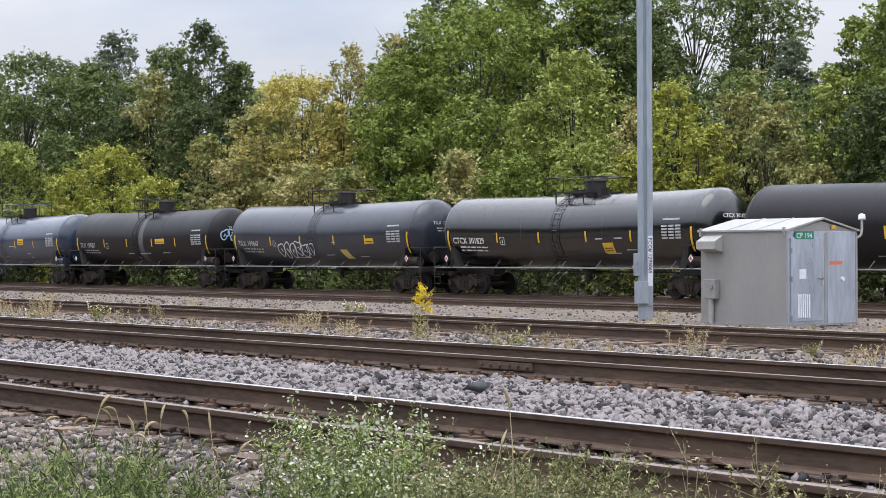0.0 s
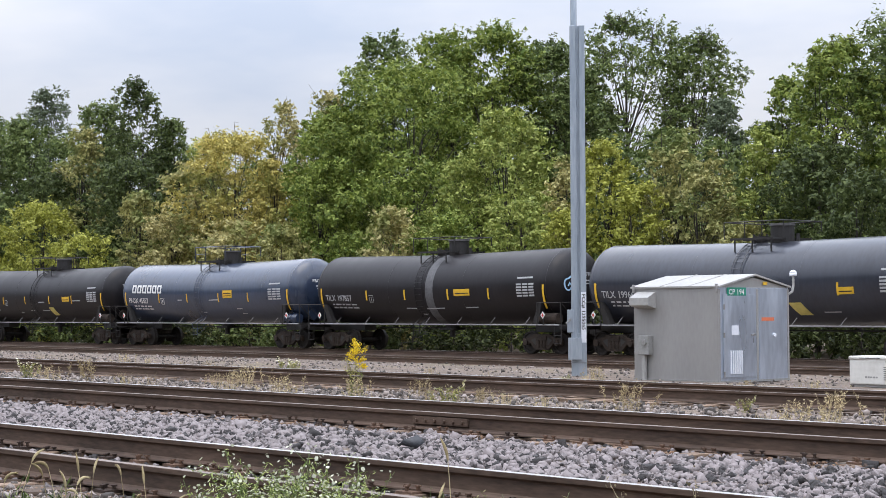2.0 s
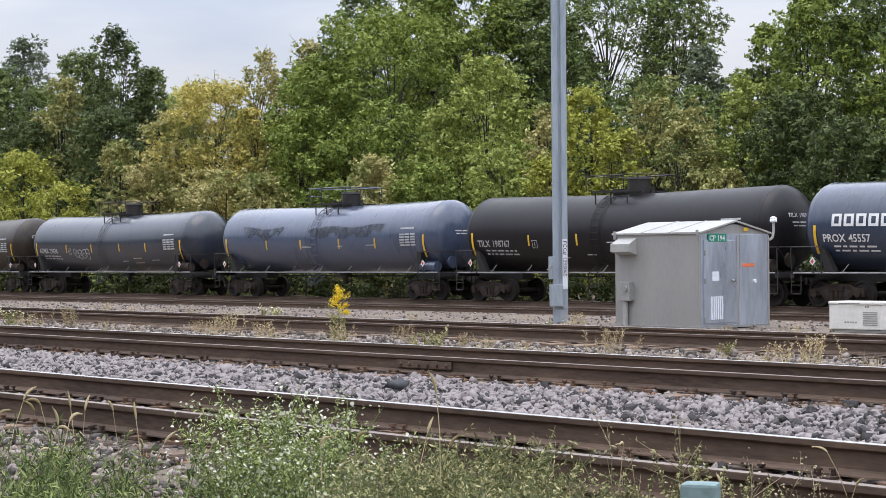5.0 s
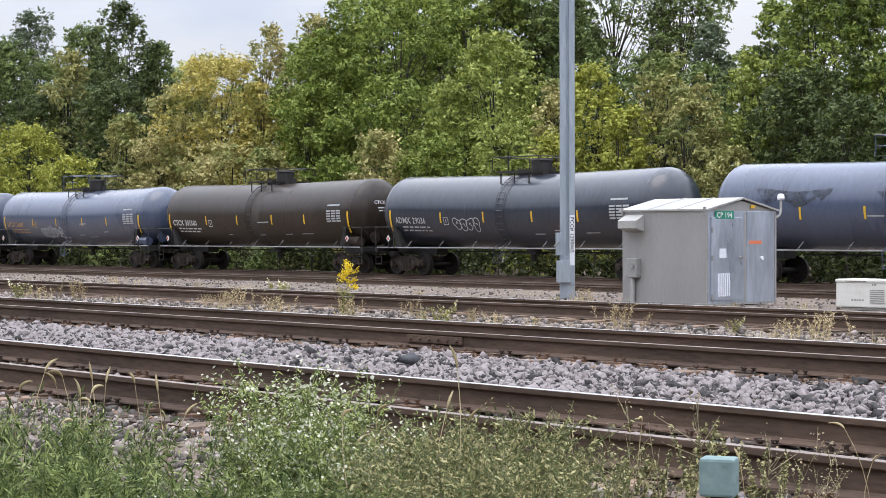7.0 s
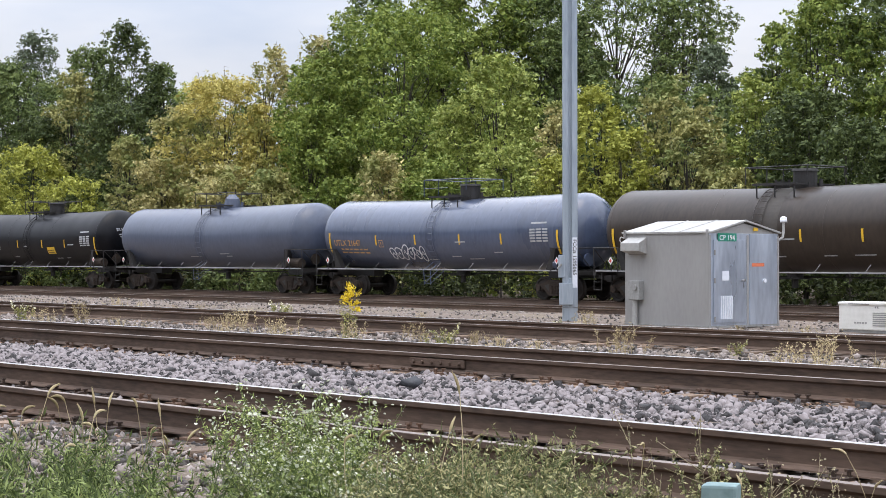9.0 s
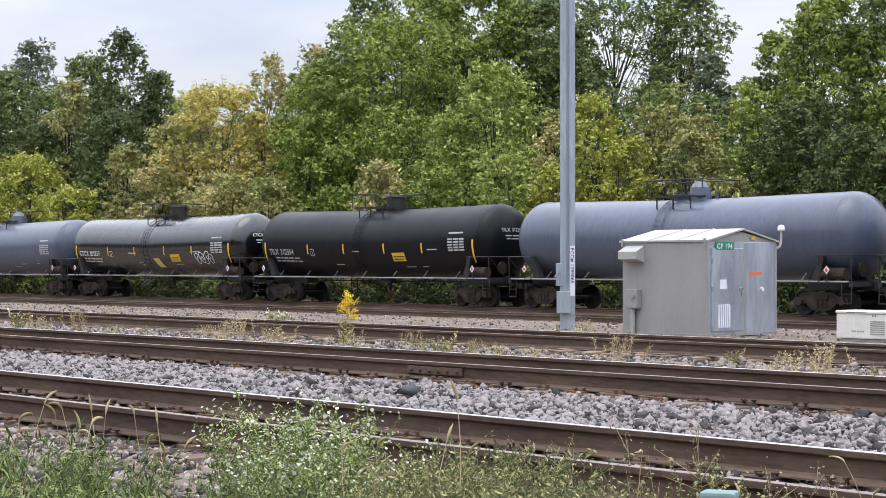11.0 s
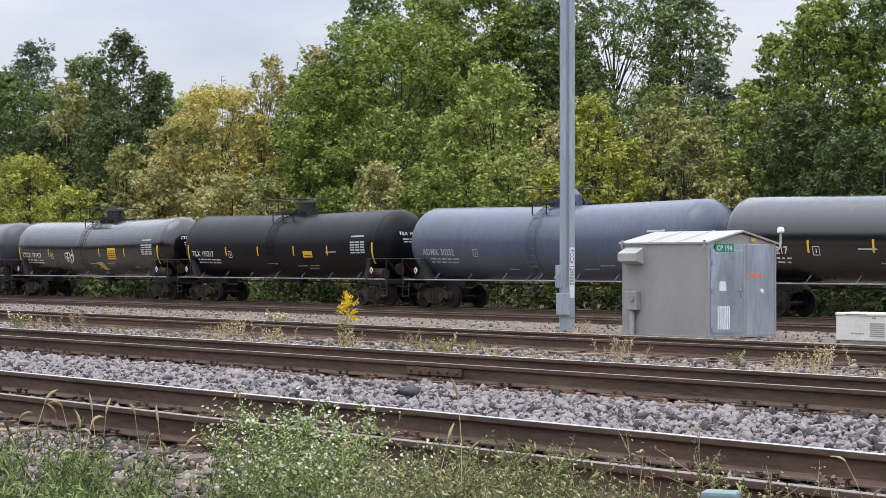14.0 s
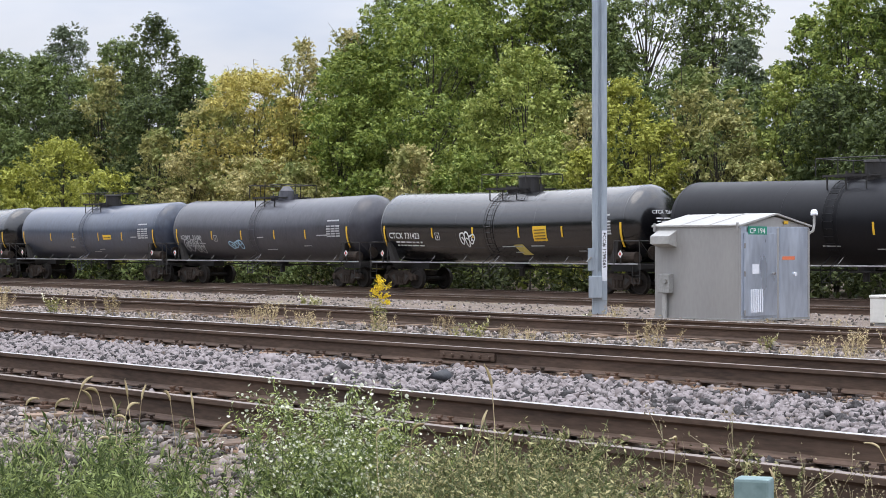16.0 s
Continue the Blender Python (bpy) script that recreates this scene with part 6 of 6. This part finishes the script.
def fit_track(t, x0, x1, detail):
    rng = random.Random(int(x1 * 10 + t.location.y))
    x, k = x0, 0
    while x < x1:
        o = new("sleeper", SLEEPERS[k % 4])
        o.parent, o.location = t, (x, 0, -0.205 + rng.uniform(-0.006, 0.004))
        o.rotation_euler = (0, 0, radians(rng.uniform(-1.5, 1.5)))
        if detail:
            for s in (-0.755, 0.755):
                p = new("tie_plate", PLATES[rng.randrange(3)])
                p.parent, p.location = t, (x + rng.uniform(-0.01, 0.01), s, -0.207)
        x += 0.53 + rng.uniform(-0.03, 0.03)
        k += 1


fit_track(track_a, -20, -1, True)
fit_track(track_b, -33, -3, True)
fit_track(track_c, -58, -8, False)
fit_track(track_d, -75, -25, False)
fit_track(track_t, -100, -25, False)

# the bolted joint in the second track's near rail
bm = bmesh.new()
box(bm, -0.45, 0.45, -0.034, -0.010, -0.135, -0.05, 0.006)
for k in range(6):
    rod(bm, (-0.375 + 0.15 * k, -0.06, -0.092), (-0.375 + 0.15 * k, -0.03, -0.092), 0.018, seg=6)
box(bm, -0.004, 0.004, -0.039, 0.039, -0.04, 0.001)
joint = part("joint_bar", bm, RUST, track_b, "bolted rail joint bar")
joint.location = (-14.75, -0.755, 0)

# ---- ballast: real stones ----
def stone_shapes(rng, n):
    """Angular lumps: jittered octahedra cut to eight vertices."""
    base = np.array([(-1, -1, -1), (1, -1, -1), (1, 1, -1), (-1, 1, -1), (-1, -1, 1), (1, -1, 1), (1, 1, 1), (-1, 1, 1)], float) * 0.62
    v = base[None] + rng.uniform(-0.25, 0.25, (n, 8, 3))
    v *= rng.uniform(0.5, 1.3, (n, 1, 3))
    q = rng.normal(size=(n, 4))
    q /= np.linalg.norm(q, axis=1, keepdims=True)
    w, x, y, z = q.T
    m = np.stack([np.stack([1 - 2 * (y * y + z * z), 2 * (x * y - z * w), 2 * (x * z + y * w)], -1),
                  np.stack([2 * (x * y + z * w), 1 - 2 * (x * x + z * z), 2 * (y * z - x * w)], -1),
                  np.stack([2 * (x * z - y * w), 2 * (y * z + x * w), 1 - 2 * (x * x + y * y)], -1)], 1)
    return np.einsum("nij,nkj->nki", m, v)


STONE_FACES = np.array([(0, 3, 2), (0, 2, 1), (4, 5, 6), (4, 6, 7), (0, 1, 5), (0, 5, 4), (1, 2, 6), (1, 6, 5), (2, 3, 7), (2, 7, 6), (3, 0, 4), (3, 4, 7)])


def stones(name, x0, x1, y0, y1, per_m2, size, mat, seed, label, far_thin=True, skip=(), lift=0.25):
    rng = np.random.default_rng(seed)
    n = int((x1 - x0) * (y1 - y0) * per_m2)
    x, y = rng.uniform(x0, x1, n), rng.uniform(y0, y1, n)
    keep = np.ones(n, bool)
    for c in skip:
        keep &= np.abs(y - c) > 0.10
    x, y = x[keep], y[keep]
    n = len(x)
    s = size * rng.lognormal(0, 0.28, n)
    z = lerp_profile(GROUND, y) + s * lift + rng.uniform(-0.01, 0.012, n)
    v = stone_shapes(rng, n) * s[:, None, None] + np.stack([x, y, z], 1)[:, None]
    f = (np.arange(n) * 8)[:, None, None] + STONE_FACES[None]
    ob = part_of(name, mesh_from(name, v.reshape(-1, 3), f.reshape(-1, 3)), mat)
    return tagged(ob, label, name, kind="stuff")


RAILS_Y = [t + s for t, _ in (TRACK_A, TRACK_B, TRACK_C) for s in (-0.755, 0.755)]
stones("ballast", -25, -3.2, 8.95, 12.2, 340, 0.0295, STONE, 1, "angular grey crushed stone ballast between the tracks")
stones("ballast", -26, -2.5, 8.5, 8.95, 150, 0.03, STONE, 8, "thin scatter of ballast at the rail's foot")
stones("ballast", -26, -2.5, 12.2, 12.66, 60, 0.03, STONE, 9, "thin scatter of ballast at the rail's foot")
stones("debris", -26, -2.5, 12.25, 12.64, 260, 0.016, CHIP, 21, "rust flakes and sleeper splinters at the rail's foot")
stones("debris", -18, -2.5, 6.35, 6.88, 220, 0.015, CHIP, 22, "rust flakes and sleeper splinters by the near rail")
stones("ballast", -19, -2.5, 4.9, 6.75, 300, 0.024, FINE_STONE, 2, "angular grey crushed stone ballast by the near track")
stones("ballast", -19, -2.5, 6.75, 8.5, 120, 0.026, STONE, 10, "ballast between the near rails", skip=RAILS_Y)
stones("ballast", -34, -6, 12.66, 15.2, 40, 0.034, STONE, 3, "angular grey crushed stone ballast of the second track", skip=RAILS_Y)
stones("ballast", -48, -26, 8.95, 12.2, 70, 0.034, STONE, 4, "angular grey crushed stone ballast further along")
stones("gravel", -56, -9, 15.2, 20.5, 40, 0.032, FINE_STONE, 5, "dirty mixed gravel between main line and siding", skip=RAILS_Y)
stones("gravel", -62, -14, 20.5, 30.0, 13, 0.035, FINE_STONE, 6, "dirty mixed gravel round the siding", skip=RAILS_Y)
stones("gravel", -90, -24, 30.0, 48.0, 4, 0.036, FINE_STONE, 7, "dirty brown gravel of the yard")

# the nearest loose stones, one by one
rng_s = np.random.default_rng(44)
LUMPS = []
for k in range(8):
    LUMPS.append(mesh_from("stone", stone_shapes(rng_s, 1)[0], STONE_FACES))
    LUMPS[-1].materials.append(STONE)
for k in range(290):
    sx, sy = rng_s.uniform(-14, -4), rng_s.uniform(8.7, 12.4)
    o = new("stone", LUMPS[k % 8])
    size = 0.034 * rng_s.lognormal(0, 0.2)
    o.parent = ground
    o.matrix_basis = pose(sx, sy, ground_z(sy) + size * 0.55, *rng_s.uniform(0, 360, 3)) @ Matrix.Diagonal((size, size, size, 1))
SLAG = LUMPS[3].copy()
SLAG.materials.clear()
boulder = tagged(part_of("boulder", SLAG, SOOT), "dark lump of slag lying on the ballast", "stone")
boulder.matrix_basis = pose(-13.11, 10.95, -0.15, 10, 20, 40) @ Matrix.Diagonal((0.13, 0.10, 0.085, 1))


# ---- what moves ----
SPEED = 15.35


def motions():
    ty, tz = TRACK_T
    for car, s in TRAIN_CARS:
        walk(car, [(t, pose(s + SPEED * t, ty, tz)) for t in (0.0, 4.0, 8.0, 12.0, 16.0)])
    step = math.degrees(SPEED / 0.457 / FPS)
    turns = [(k / FPS, k * step) for k in range(16 * FPS + 1)]
    for ws, dx in wheelsets:
        walk(ws, [(t, pose(dx, 0, 0.457, 0, a % 360, 0)) for t, a in turns])


motions()
